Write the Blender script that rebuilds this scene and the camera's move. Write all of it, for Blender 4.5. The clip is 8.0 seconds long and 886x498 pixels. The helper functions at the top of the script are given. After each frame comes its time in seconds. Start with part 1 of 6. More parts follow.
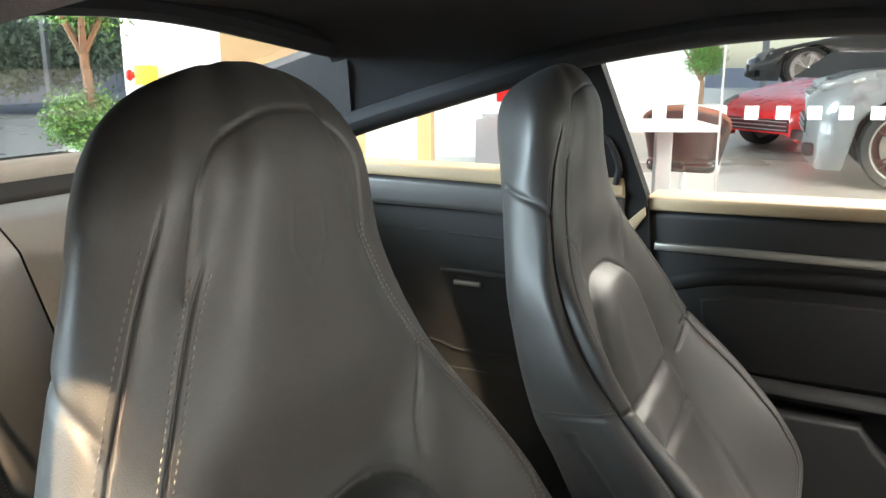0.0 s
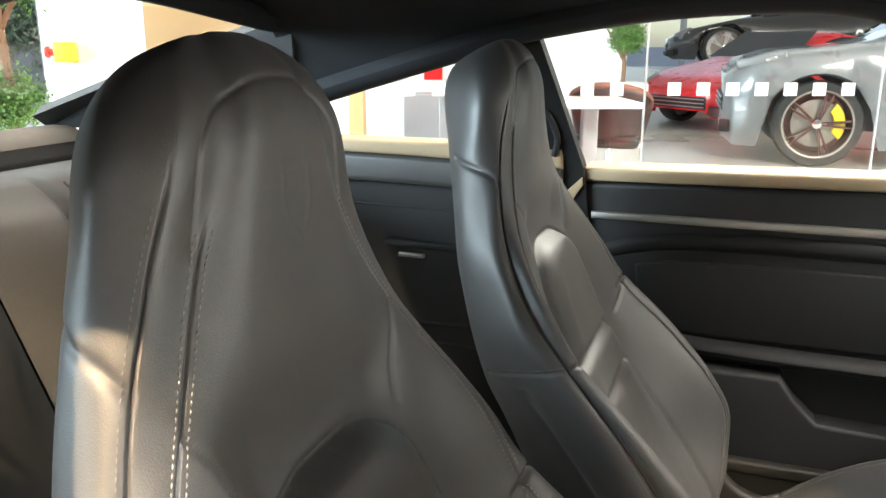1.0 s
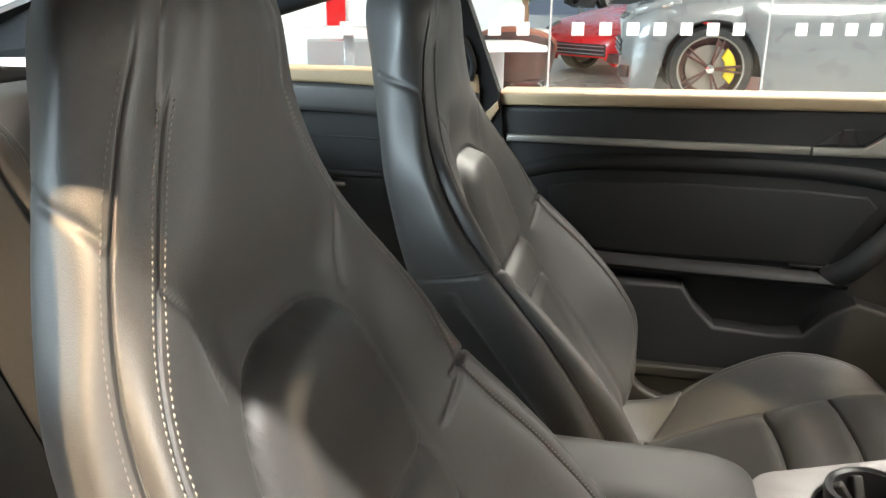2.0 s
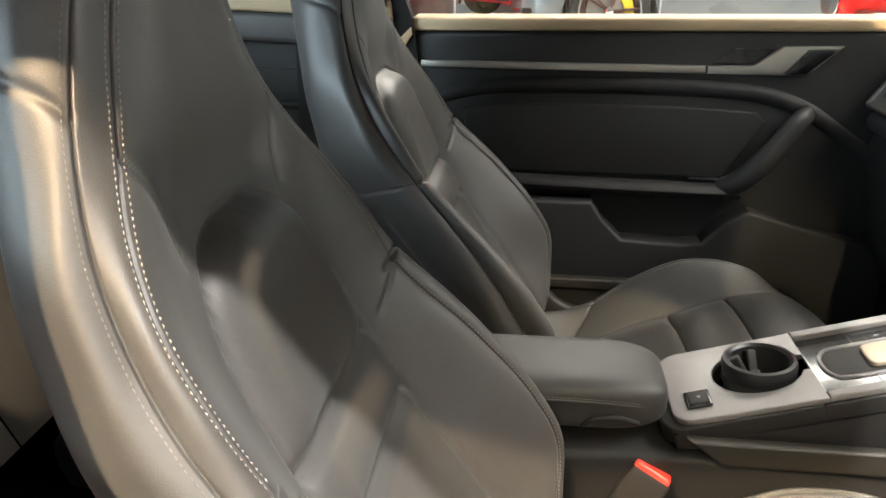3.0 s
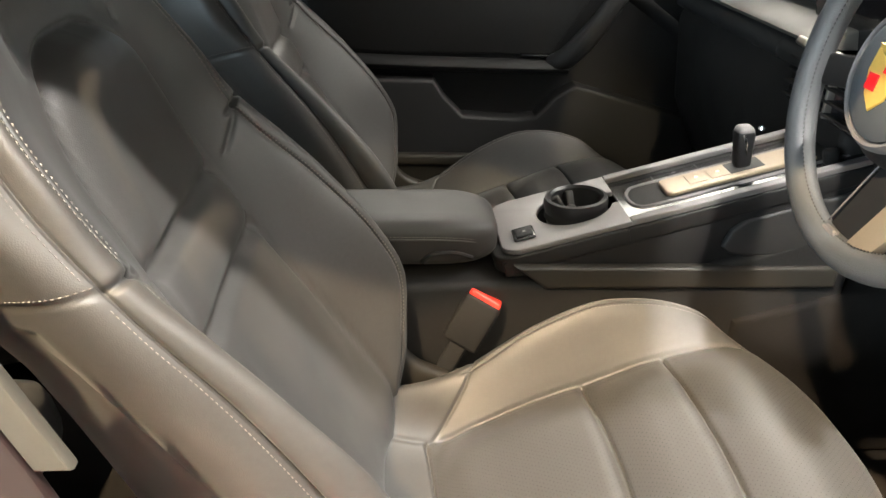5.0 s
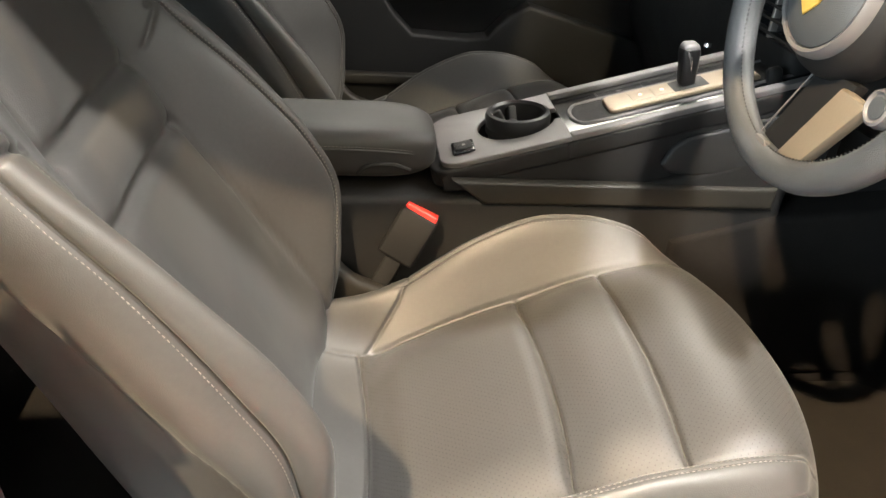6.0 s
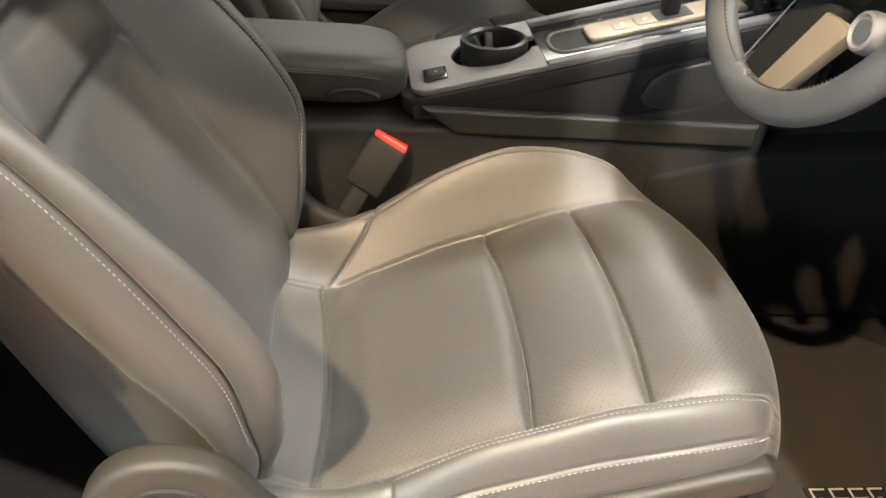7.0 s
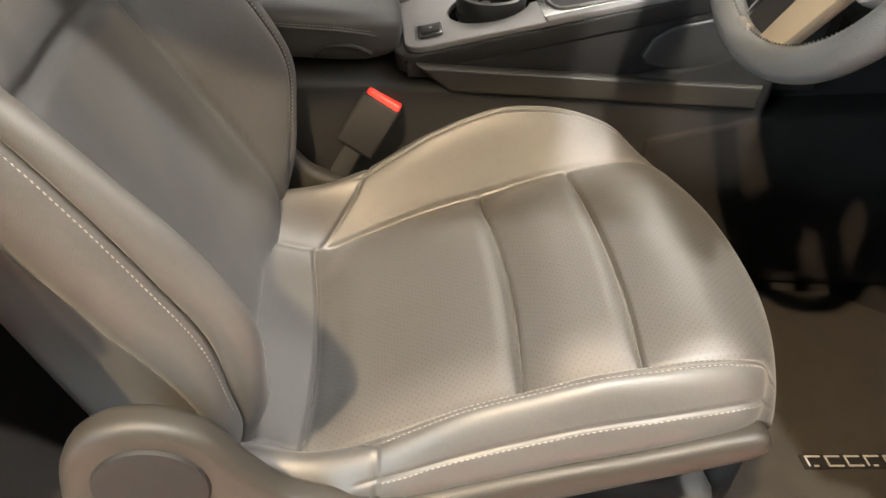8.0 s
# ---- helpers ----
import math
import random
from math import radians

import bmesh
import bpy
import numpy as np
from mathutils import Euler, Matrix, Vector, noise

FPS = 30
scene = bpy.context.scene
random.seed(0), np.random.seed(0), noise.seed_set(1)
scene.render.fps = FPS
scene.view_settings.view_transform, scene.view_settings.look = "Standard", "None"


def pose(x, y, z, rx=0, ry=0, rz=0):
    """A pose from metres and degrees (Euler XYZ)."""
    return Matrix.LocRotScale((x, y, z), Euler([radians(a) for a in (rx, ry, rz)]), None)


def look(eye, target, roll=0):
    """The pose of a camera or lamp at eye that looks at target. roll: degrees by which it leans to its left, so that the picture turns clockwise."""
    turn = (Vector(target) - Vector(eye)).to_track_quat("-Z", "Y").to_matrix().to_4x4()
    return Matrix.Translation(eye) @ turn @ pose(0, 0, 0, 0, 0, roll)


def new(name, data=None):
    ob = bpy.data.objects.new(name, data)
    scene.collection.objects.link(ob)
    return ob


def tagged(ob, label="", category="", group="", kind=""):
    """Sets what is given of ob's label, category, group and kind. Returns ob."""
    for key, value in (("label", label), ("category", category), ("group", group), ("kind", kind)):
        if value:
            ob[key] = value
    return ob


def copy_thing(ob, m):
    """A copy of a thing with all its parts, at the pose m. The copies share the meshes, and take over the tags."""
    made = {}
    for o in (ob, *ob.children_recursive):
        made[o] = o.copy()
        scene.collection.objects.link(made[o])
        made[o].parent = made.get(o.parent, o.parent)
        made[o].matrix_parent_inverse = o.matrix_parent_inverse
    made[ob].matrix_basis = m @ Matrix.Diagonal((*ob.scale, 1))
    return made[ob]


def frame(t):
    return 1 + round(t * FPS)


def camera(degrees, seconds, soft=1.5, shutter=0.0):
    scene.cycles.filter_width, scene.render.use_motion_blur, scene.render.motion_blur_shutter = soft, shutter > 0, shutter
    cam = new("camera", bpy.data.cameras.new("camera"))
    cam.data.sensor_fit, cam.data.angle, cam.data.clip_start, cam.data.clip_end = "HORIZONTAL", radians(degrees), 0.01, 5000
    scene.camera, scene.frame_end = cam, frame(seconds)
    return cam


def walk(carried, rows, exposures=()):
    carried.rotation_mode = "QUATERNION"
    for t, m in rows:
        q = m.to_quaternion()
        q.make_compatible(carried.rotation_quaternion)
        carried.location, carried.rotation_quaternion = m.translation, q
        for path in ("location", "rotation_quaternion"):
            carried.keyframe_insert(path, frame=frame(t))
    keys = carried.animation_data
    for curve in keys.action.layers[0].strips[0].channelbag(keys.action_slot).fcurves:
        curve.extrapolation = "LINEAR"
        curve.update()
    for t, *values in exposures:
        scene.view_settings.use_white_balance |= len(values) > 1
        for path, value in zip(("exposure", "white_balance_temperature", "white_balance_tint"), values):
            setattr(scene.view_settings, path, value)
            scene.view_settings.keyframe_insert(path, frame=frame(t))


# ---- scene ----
cam = camera(58.2, 8.0)
METRES, EYE, TILT, LEAN, TURN = 0.48, 1.16, -13.0, 0.0, 25.0
ROWS = [
    (0.0, 0.0, 0.0, 0.0, 0.0, 0.0, -0.0),
    (0.5, -0.0341, -0.0414, -0.0073, -2.25, -0.48, 0.41),
    (1.0, -0.0741, -0.0879, -0.0313, -5.2, -1.5, 1.05),
    (1.5, -0.1103, -0.135, -0.084, -8.53, -3.13, 1.6),
    (3.0, -0.2257, -0.2716, -0.2511, -18.63, -8.81, 3.65),
    (3.5, -0.252, -0.3433, -0.2855, -21.69, -10.31, 4.32),
    (4.0, -0.2751, -0.4114, -0.3279, -24.45, -11.7, 4.78),
    (4.5, -0.2809, -0.458, -0.3738, -26.85, -13.2, 4.83),
    (6.0, -0.1855, -0.494, -0.5097, -30.8, -19.47, 2.4),
    (6.5, -0.146, -0.4856, -0.5416, -31.12, -21.66, 1.42),
    (7.0, -0.1138, -0.4754, -0.5633, -31.13, -23.58, 0.87),
    (7.5, -0.0936, -0.4659, -0.5802, -30.96, -25.1, 0.61),
    (8.0, -0.0734, -0.4611, -0.5899, -30.7, -26.03, 0.61),
]
walk(cam, [(t, pose(0, 0, EYE, TILT, LEAN, TURN) @ pose(METRES * x, METRES * y, METRES * z, 90 + pitch, roll, yaw)) for t, x, y, z, yaw, pitch, roll in ROWS],
     [(0.0, 0.82), (1.0, 0.78), (1.5, 0.70), (3.0, 0.32), (4.5, 0.12), (6.0, -0.02), (8.0, -0.05)])

# ---------------------------------------------------------------- world and light
world = bpy.data.worlds.new("world")
scene.world = world
world.use_nodes = True
_n = world.node_tree.nodes
_sky = _n.new("ShaderNodeTexSky")
_sky.sky_type = "NISHITA"
_sky.sun_disc = False
_sky.sun_elevation, _sky.sun_rotation = radians(40), radians(200)
_n["Background"].inputs[1].default_value = 0.095
world.node_tree.links.new(_sky.outputs[0], _n["Background"].inputs[0])

GROUND = 0.06          # showroom floor
MID = 0.748            # the coupe's centre line
E1 = Vector((0.927, 0.375, 0))     # showroom axes: along the glass partition
E2 = Vector((-0.375, 0.927, 0))    # and through it
ROOM = Matrix(((E1.x, E2.x, 0, 0), (E1.y, E2.y, 0, 0), (0, 0, 1, GROUND), (0, 0, 0, 1)))


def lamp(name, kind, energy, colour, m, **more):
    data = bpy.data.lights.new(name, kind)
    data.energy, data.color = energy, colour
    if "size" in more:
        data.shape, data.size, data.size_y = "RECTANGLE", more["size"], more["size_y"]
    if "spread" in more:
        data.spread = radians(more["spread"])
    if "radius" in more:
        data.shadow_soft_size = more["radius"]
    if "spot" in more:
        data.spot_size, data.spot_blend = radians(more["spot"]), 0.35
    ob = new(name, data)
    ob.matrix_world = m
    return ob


# unseen warm ceiling spots by the open door, daylight through glazed walls, added fill
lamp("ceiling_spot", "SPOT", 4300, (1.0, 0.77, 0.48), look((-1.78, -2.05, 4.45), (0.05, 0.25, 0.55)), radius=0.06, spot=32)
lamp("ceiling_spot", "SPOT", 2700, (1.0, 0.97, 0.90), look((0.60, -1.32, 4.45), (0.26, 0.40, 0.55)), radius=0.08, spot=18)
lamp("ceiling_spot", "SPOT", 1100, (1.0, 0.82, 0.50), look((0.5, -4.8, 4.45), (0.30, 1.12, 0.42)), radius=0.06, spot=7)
# two unseen fill panels, added to lift the seat fronts and cushion
lamp("fill_panel", "AREA", 850, (1.0, 0.96, 0.88), pose(3.7, 0.6, 4.5), size=3.0, size_y=4.0)
lamp("fill_panel", "AREA", 150, (1.0, 0.93, 0.83), look((0.9, 4.4, 4.4), (0.45, 0.4, 0.5)), size=2.6, size_y=2.2, spread=100)
# unseen lamp added to brighten the white wall behind the coupe
lamp("wall_fill", "AREA", 28, (1.0, 0.97, 0.92), ROOM @ pose(-2.0, 2.6, 4.5, 25, 0, 0), size=2.4, size_y=0.4)
lamp("daylight_fill", "AREA", 150, (0.86, 0.94, 1.0), ROOM @ pose(2, 17.8, 2.3, -90, 0, 0), size=26.0, size_y=4.2)
lamp("daylight_fill", "AREA", 2900, (0.72, 0.90, 1.0), ROOM @ pose(-11.8, -2.0, 3.1, 90, 0, 270), size=8.0, size_y=2.8)
# low east daylight is made up, added to light the headrests from ahead
lamp("daylight_fill", "AREA", 1250, (0.98, 1.0, 0.92), ROOM @ pose(15.8, -3.5, 1.75, 90, 0, 90), size=9.0, size_y=2.7)
# further unseen fill panels spread over the hall
for _p, _q in ((-3, 1.5), (-3, -3.5), (1.5, -4.0), (4, 7.5), (0, 7)):
    lamp("fill_panel", "AREA", 13, (1.0, 0.93, 0.82), ROOM @ pose(_p, _q, 4.5), size=1.6, size_y=1.6)


# ---------------------------------------------------------------- materials
def material(name, base, rough=0.5, metal=0.0, vary=0.15, scale=6.0, bump=0.0, bump_scale=300.0, coat=0.0, spec=0.5, voronoi=False, sheen=0.0):
    """A surface with colour variation at two scales and a fine relief."""
    m = bpy.data.materials.new(name)
    m.use_nodes = True
    t = m.node_tree
    b = t.nodes["Principled BSDF"]
    b.inputs["Metallic"].default_value = metal
    b.inputs["Specular IOR Level"].default_value = spec
    b.inputs["Coat Weight"].default_value = coat
    b.inputs["Coat Roughness"].default_value = 0.05
    b.inputs["Sheen Weight"].default_value = sheen
    b.inputs["Sheen Roughness"].default_value = 0.45
    co = t.nodes.new("ShaderNodeTexCoord")
    big, fine = t.nodes.new("ShaderNodeTexNoise"), t.nodes.new("ShaderNodeTexNoise")
    for node, s, d in ((big, scale, 4), (fine, scale * 22, 3)):
        node.inputs["Scale"].default_value, node.inputs["Detail"].default_value = s, d
        t.links.new(co.outputs["Object"], node.inputs["Vector"])
    add = t.nodes.new("ShaderNodeMath")
    add.operation = "ADD"
    t.links.new(big.outputs["Fac"], add.inputs[0])
    t.links.new(fine.outputs["Fac"], add.inputs[1])
    ramp = t.nodes.new("ShaderNodeMapRange")
    ramp.inputs["From Min"].default_value, ramp.inputs["From Max"].default_value = 0.6, 1.4
    ramp.inputs["To Min"].default_value, ramp.inputs["To Max"].default_value = 1 - vary, 1 + vary
    t.links.new(add.outputs[0], ramp.inputs["Value"])
    mul = t.nodes.new("ShaderNodeVectorMath")
    mul.operation = "SCALE"
    mul.inputs[0].default_value = base
    t.links.new(ramp.outputs[0], mul.inputs["Scale"])
    t.links.new(mul.outputs[0], b.inputs["Base Color"])
    r = t.nodes.new("ShaderNodeMapRange")
    r.inputs["From Min"].default_value, r.inputs["From Max"].default_value = 0.3, 0.7
    r.inputs["To Min"].default_value, r.inputs["To Max"].default_value = max(rough - 0.06, 0.02), min(rough + 0.06, 1)
    t.links.new(big.outputs["Fac"], r.inputs["Value"])
    t.links.new(r.outputs[0], b.inputs["Roughness"])
    if bump:
        tex = t.nodes.new("ShaderNodeTexVoronoi" if voronoi else "ShaderNodeTexNoise")
        tex.inputs["Scale"].default_value = bump_scale
        t.links.new(co.outputs["Object"], tex.inputs["Vector"])
        bp = t.nodes.new("ShaderNodeBump")
        bp.inputs["Strength"].default_value, bp.inputs["Distance"].default_value = bump, 0.001
        t.links.new(tex.outputs["Distance" if voronoi else "Fac"], bp.inputs["Height"])
        t.links.new(bp.outputs[0], b.inputs["Normal"])
    return m


def perforated(m):
    """Adds rows of small punched holes to a leather."""
    t = m.node_tree
    b = t.nodes["Principled BSDF"]
    co = t.nodes.new("ShaderNodeTexCoord")
    sep = t.nodes.new("ShaderNodeSeparateXYZ")
    t.links.new(co.outputs["UV"], sep.inputs[0])
    parts = []
    for axis in ("X", "Y"):
        sc = t.nodes.new("ShaderNodeMath")
        sc.operation = "MULTIPLY"
        sc.inputs[1].default_value = 145.0
        t.links.new(sep.outputs[axis], sc.inputs[0])
        parts.append(sc)
    a, d = t.nodes.new("ShaderNodeMath"), t.nodes.new("ShaderNodeMath")
    a.operation, d.operation = "ADD", "SUBTRACT"
    for node in (a, d):
        t.links.new(parts[0].outputs[0], node.inputs[0])
        t.links.new(parts[1].outputs[0], node.inputs[1])
    squares = []
    for node in (a, d):
        f = t.nodes.new("ShaderNodeMath")
        f.operation = "PINGPONG"
        f.inputs[1].default_value = 0.5
        t.links.new(node.outputs[0], f.inputs[0])
        p = t.nodes.new("ShaderNodeMath")
        p.operation = "POWER"
        p.inputs[1].default_value = 2
        t.links.new(f.outputs[0], p.inputs[0])
        squares.append(p)
    s = t.nodes.new("ShaderNodeMath")
    s.operation = "ADD"
    for i in (0, 1):
        t.links.new(squares[i].outputs[0], s.inputs[i])
    hole = t.nodes.new("ShaderNodeMath")
    hole.operation = "LESS_THAN"
    hole.inputs[1].default_value = 0.013
    t.links.new(s.outputs[0], hole.inputs[0])
    mix = t.nodes.new("ShaderNodeMix")
    mix.data_type = "RGBA"
    old = b.inputs["Base Color"].links[0].from_socket
    t.links.new(hole.outputs[0], mix.inputs["Factor"])
    t.links.new(old, mix.inputs["A"])
    mix.inputs["B"].default_value = (0.014, 0.0132, 0.0125, 1)
    t.links.new(mix.outputs["Result"], b.inputs["Base Color"])
    gloss = t.nodes.new("ShaderNodeMath")
    gloss.operation = "MULTIPLY_ADD"
    gloss.inputs[1].default_value = -0.6 * b.inputs["Specular IOR Level"].default_value
    gloss.inputs[2].default_value = b.inputs["Specular IOR Level"].default_value
    t.links.new(hole.outputs[0], gloss.inputs[0])
    t.links.new(gloss.outputs[0], b.inputs["Specular IOR Level"])
    return m


def glow(name, colour, strength):
    m = bpy.data.materials.new(name)
    m.use_nodes = True
    b = m.node_tree.nodes["Principled BSDF"]
    b.inputs["Base Color"].default_value = (*colour, 1)
    b.inputs["Emission Color"].default_value = (*colour, 1)
    b.inputs["Emission Strength"].default_value = strength
    return m


def glass(name, tint=(1, 1, 1), rough=0.0):
    m = bpy.data.materials.new(name)
    m.use_nodes = True
    t = m.node_tree
    for n in list(t.nodes):
        t.nodes.remove(n)
    out, mix = t.nodes.new("ShaderNodeOutputMaterial"), t.nodes.new("ShaderNodeMixShader")
    tr, gl, fr = t.nodes.new("ShaderNodeBsdfTransparent"), t.nodes.new("ShaderNodeBsdfGlossy"), t.nodes.new("ShaderNodeFresnel")
    tr.inputs[0].default_value = (*tint, 1)
    gl.inputs["Roughness"].default_value = rough
    fr.inputs["IOR"].default_value = 1.45
    t.links.new(fr.outputs[0], mix.inputs[0])
    t.links.new(tr.outputs[0], mix.inputs[1])
    t.links.new(gl.outputs[0], mix.inputs[2])
    t.links.new(mix.outputs[0], out.inputs[0])
    return m


LEATHER = material("black_leather", (0.035, 0.0330, 0.0315), 0.50, spec=0.47, vary=0.13, scale=9, bump=0.10, bump_scale=900, voronoi=True, sheen=0.06)
LEATHER_P = perforated(material("perforated_black_leather", (0.035, 0.0330, 0.0315), 0.50, spec=0.47, vary=0.13, scale=9, bump=0.10, bump_scale=900, voronoi=True, sheen=0.06))
DULL_LEATHER = material("matt_black_leather", (0.014, 0.013, 0.0128), 0.54, spec=0.30, vary=0.10, scale=9, bump=0.07, bump_scale=900, voronoi=True, sheen=0.03)
THREAD = material("pale_thread", (0.14, 0.128, 0.112), 0.7, vary=0.1, scale=60)
# dark thread, which also colours pale thread lying in shade
DARK_THREAD = material("dark_thread", (0.10, 0.09, 0.085), 0.7, vary=0.1, scale=60)
PILLAR_GREY = material("grey_pillar_trim", (0.055, 0.056, 0.060), 0.7, vary=0.12, scale=8, bump=0.2, bump_scale=700)
HEADLINER = material("dark_headliner", (0.012, 0.013, 0.016), 0.9, vary=0.12, scale=8, bump=0.3, bump_scale=700)
PLASTIC = material("black_soft_plastic", (0.009, 0.0085, 0.0085), 0.6, spec=0.2, vary=0.14, scale=10, bump=0.25, bump_scale=1100, voronoi=True)
PANEL = material("dark_door_leather", (0.0155, 0.0150, 0.0152), 0.55, spec=0.25, vary=0.1, scale=9, bump=0.07, bump_scale=900, voronoi=True)
GLOSS = material("piano_black", (0.006, 0.006, 0.007), 0.22, vary=0.05, coat=0.12)
# red body paint with the door post's shade put into the colour
SHADED_RED = material("shaded_red_paint", (0.016, 0.008, 0.0075), 0.5, vary=0.1)
LEVER_BLACK = material("smooth_black_plastic", (0.008, 0.008, 0.009), 0.36, spec=0.35, vary=0.05)
CREAM = material("cream_seal", (0.05, 0.045, 0.035), 0.6, vary=0.08, scale=20)
TRIM = material("dark_grained_trim", (0.017, 0.0150, 0.0125), 0.48, spec=0.26, vary=0.1, scale=10, bump=0.15, bump_scale=1100, voronoi=True)
TRAY = material("lilac_grey_lacquer", (0.095, 0.088, 0.089), 0.48, metal=0.15, vary=0.05, scale=20)
TAN_METAL = material("warm_satin_plate", (0.20, 0.16, 0.115), 0.48, metal=0.4, vary=0.05, scale=20)
SATIN = material("satin_grey_metal", (0.26, 0.245, 0.23), 0.45, metal=0.9, vary=0.05, scale=20)
BRUSHED = material("dull_aluminium", (0.30, 0.285, 0.26), 0.45, metal=1.0, vary=0.06, scale=30)
CHROME = material("bright_chrome", (0.8, 0.8, 0.8), 0.08, metal=1.0, vary=0.03)
CARPET = material("dark_carpet", (0.009, 0.008, 0.0075), 0.95, spec=0.06, vary=0.3, scale=25, bump=0.9, bump_scale=900)
MATCLOTH = material("floor_mat_cloth", (0.017, 0.0145, 0.012), 0.95, spec=0.10, vary=0.3, scale=25, bump=0.9, bump_scale=900)
RED_CLIP = material("red_button_plastic", (0.75, 0.03, 0.02), 0.35, vary=0.04)
RUBBER = material("black_rubber", (0.012, 0.012, 0.012), 0.7, vary=0.1)
RED_PAINT = material("red_car_paint", (0.60, 0.008, 0.010), 0.3, spec=0.3, vary=0.03, coat=0.35)
GREY_PAINT = material("pale_grey_car_paint", (0.15, 0.16, 0.168), 0.3, vary=0.03, coat=1.0)
BLACK_PAINT = material("black_car_paint", (0.012, 0.012, 0.014), 0.2, vary=0.03, coat=1.0)
TAN = material("beige_trim_leather", (0.30, 0.22, 0.13), 0.55, vary=0.08, scale=9, bump=0.2, bump_scale=900, voronoi=True)
CAR_GLASS = glass("clear_car_glass", (0.93, 0.96, 0.95))
DARK_GLASS = material("dark_window_glass", (0.01, 0.012, 0.014), 0.05, vary=0.02)
SHOP_GLASS = glass("clear_partition_glass", (0.97, 0.98, 0.98))
FLOOR_TILE = material("pale_floor_tile", (0.52, 0.49, 0.45), 0.3, vary=0.06, scale=0.8)
WHITE_WALL = material("white_plaster", (0.80, 0.79, 0.77), 0.8, vary=0.03, scale=1.5, bump=0.1, bump_scale=200)
GREY_WALL = material("grey_plaster", (0.13, 0.125, 0.12), 0.85, vary=0.05, scale=1.5, bump=0.1, bump_scale=200)
WOOD_WALL = material("pale_wood_panel", (0.44, 0.29, 0.14), 0.5, vary=0.08, scale=2)
FRAME_GREY = material("grey_window_frame", (0.35, 0.36, 0.37), 0.4, metal=0.5, vary=0.04)
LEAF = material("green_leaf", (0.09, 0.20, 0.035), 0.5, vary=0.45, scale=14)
# leaf green lightened to stand in for sun and haze outdoors
PALE_LEAF = material("painted_sunlit_leaf", (0.34, 0.44, 0.30), 0.6, vary=0.35, scale=10)
BARK = material("brown_bark", (0.22, 0.12, 0.07), 0.85, vary=0.3, scale=14, bump=0.6, bump_scale=60)


# ---------------------------------------------------------------- mesh helpers
def finish(name, mesh, mat, parent=None, label="", smooth=True):
    if mat:
        mesh.materials.append(mat)
    mesh.polygons.foreach_set("use_smooth", [smooth] * len(mesh.polygons))
    mesh.update()
    ob = new(name, mesh)
    if parent is not None:
        ob.parent = parent
    if label:
        tagged(ob, label)
    return ob


def pane(name, verts, mat, parent=None, label=""):
    """A flat pane whose face looks to the coupe's cabin; it lets daylight through."""
    v = [Vector(p) for p in verts]
    mid = sum(v, Vector()) / len(v)
    normal = (v[1] - v[0]).cross(v[-1] - v[0])
    if normal.dot(Vector((-0.1, 0.6, 0.9)) - mid) < 0:
        v.reverse()
    ob = raw(name, v, [tuple(range(len(v)))], mat, parent, label, False)
    ob.visible_shadow = False
    return ob


def raw(name, verts, faces, mat, parent=None, label="", smooth=True):
    mesh = bpy.data.meshes.new(name)
    mesh.from_pydata([tuple(v) for v in verts], [], [tuple(f) for f in faces])
    return finish(name, mesh, mat, parent, label, smooth)


def part(name, bm, mat, parent=None, label="", smooth=True, sharp=35):
    mesh = bpy.data.meshes.new(name)
    bmesh.ops.recalc_face_normals(bm, faces=bm.faces)
    bm.to_mesh(mesh)
    bm.free()
    ob = finish(name, mesh, mat, parent, label, smooth)
    if smooth:
        mesh.set_sharp_from_angle(angle=radians(sharp))
    return ob


def thing(name, label, category, group="", kind="", at=(0, 0, 0)):
    ob = new(name)
    ob.location = at
    ob.empty_display_size = 0.05
    return tagged(ob, label, category, group, kind)


def rounded_box(size, at=(0, 0, 0), bevel=0.005, turn=None, segments=3, taper=None):
    """A box with rounded edges. taper: scale of the top face in x and y."""
    bm = bmesh.new()
    bmesh.ops.create_cube(bm, size=1)
    for v in bm.verts:
        k = taper if (taper and v.co.z > 0) else (1, 1)
        v.co = Vector((v.co.x * size[0] * k[0], v.co.y * size[1] * k[1], v.co.z * size[2]))
    if bevel:
        bmesh.ops.bevel(bm, geom=bm.edges[:], offset=bevel, segments=segments, affect="EDGES", profile=0.5)
    m = Matrix.Translation(at) @ (turn if turn is not None else Matrix())
    bmesh.ops.transform(bm, matrix=m, verts=bm.verts)
    return bm


def prism(outline, depth, m=None, bevel=0.004, segments=2):
    """An outline in x, y raised by depth in z, edges rounded, then placed by m."""
    bm = bmesh.new()
    low = [bm.verts.new((x, y, 0)) for x, y in outline]
    high = [bm.verts.new((x, y, depth)) for x, y in outline]
    k = len(outline)
    bm.faces.new(low[::-1])
    bm.faces.new(high)
    for i in range(k):
        bm.faces.new((low[i], low[(i + 1) % k], high[(i + 1) % k], high[i]))
    bmesh.ops.recalc_face_normals(bm, faces=bm.faces)
    if bevel:
        es = [e for e in bm.edges if all(v.co.z > depth * 0.5 for v in e.verts) or all(v.co.z < depth * 0.5 for v in e.verts)]
        bmesh.ops.bevel(bm, geom=es, offset=bevel, segments=segments, affect="EDGES", profile=0.5)
    bmesh.ops.triangulate(bm, faces=[f for f in bm.faces if len(f.verts) > 4])
    if m is not None:
        bmesh.ops.transform(bm, matrix=m, verts=bm.verts)
    return bm


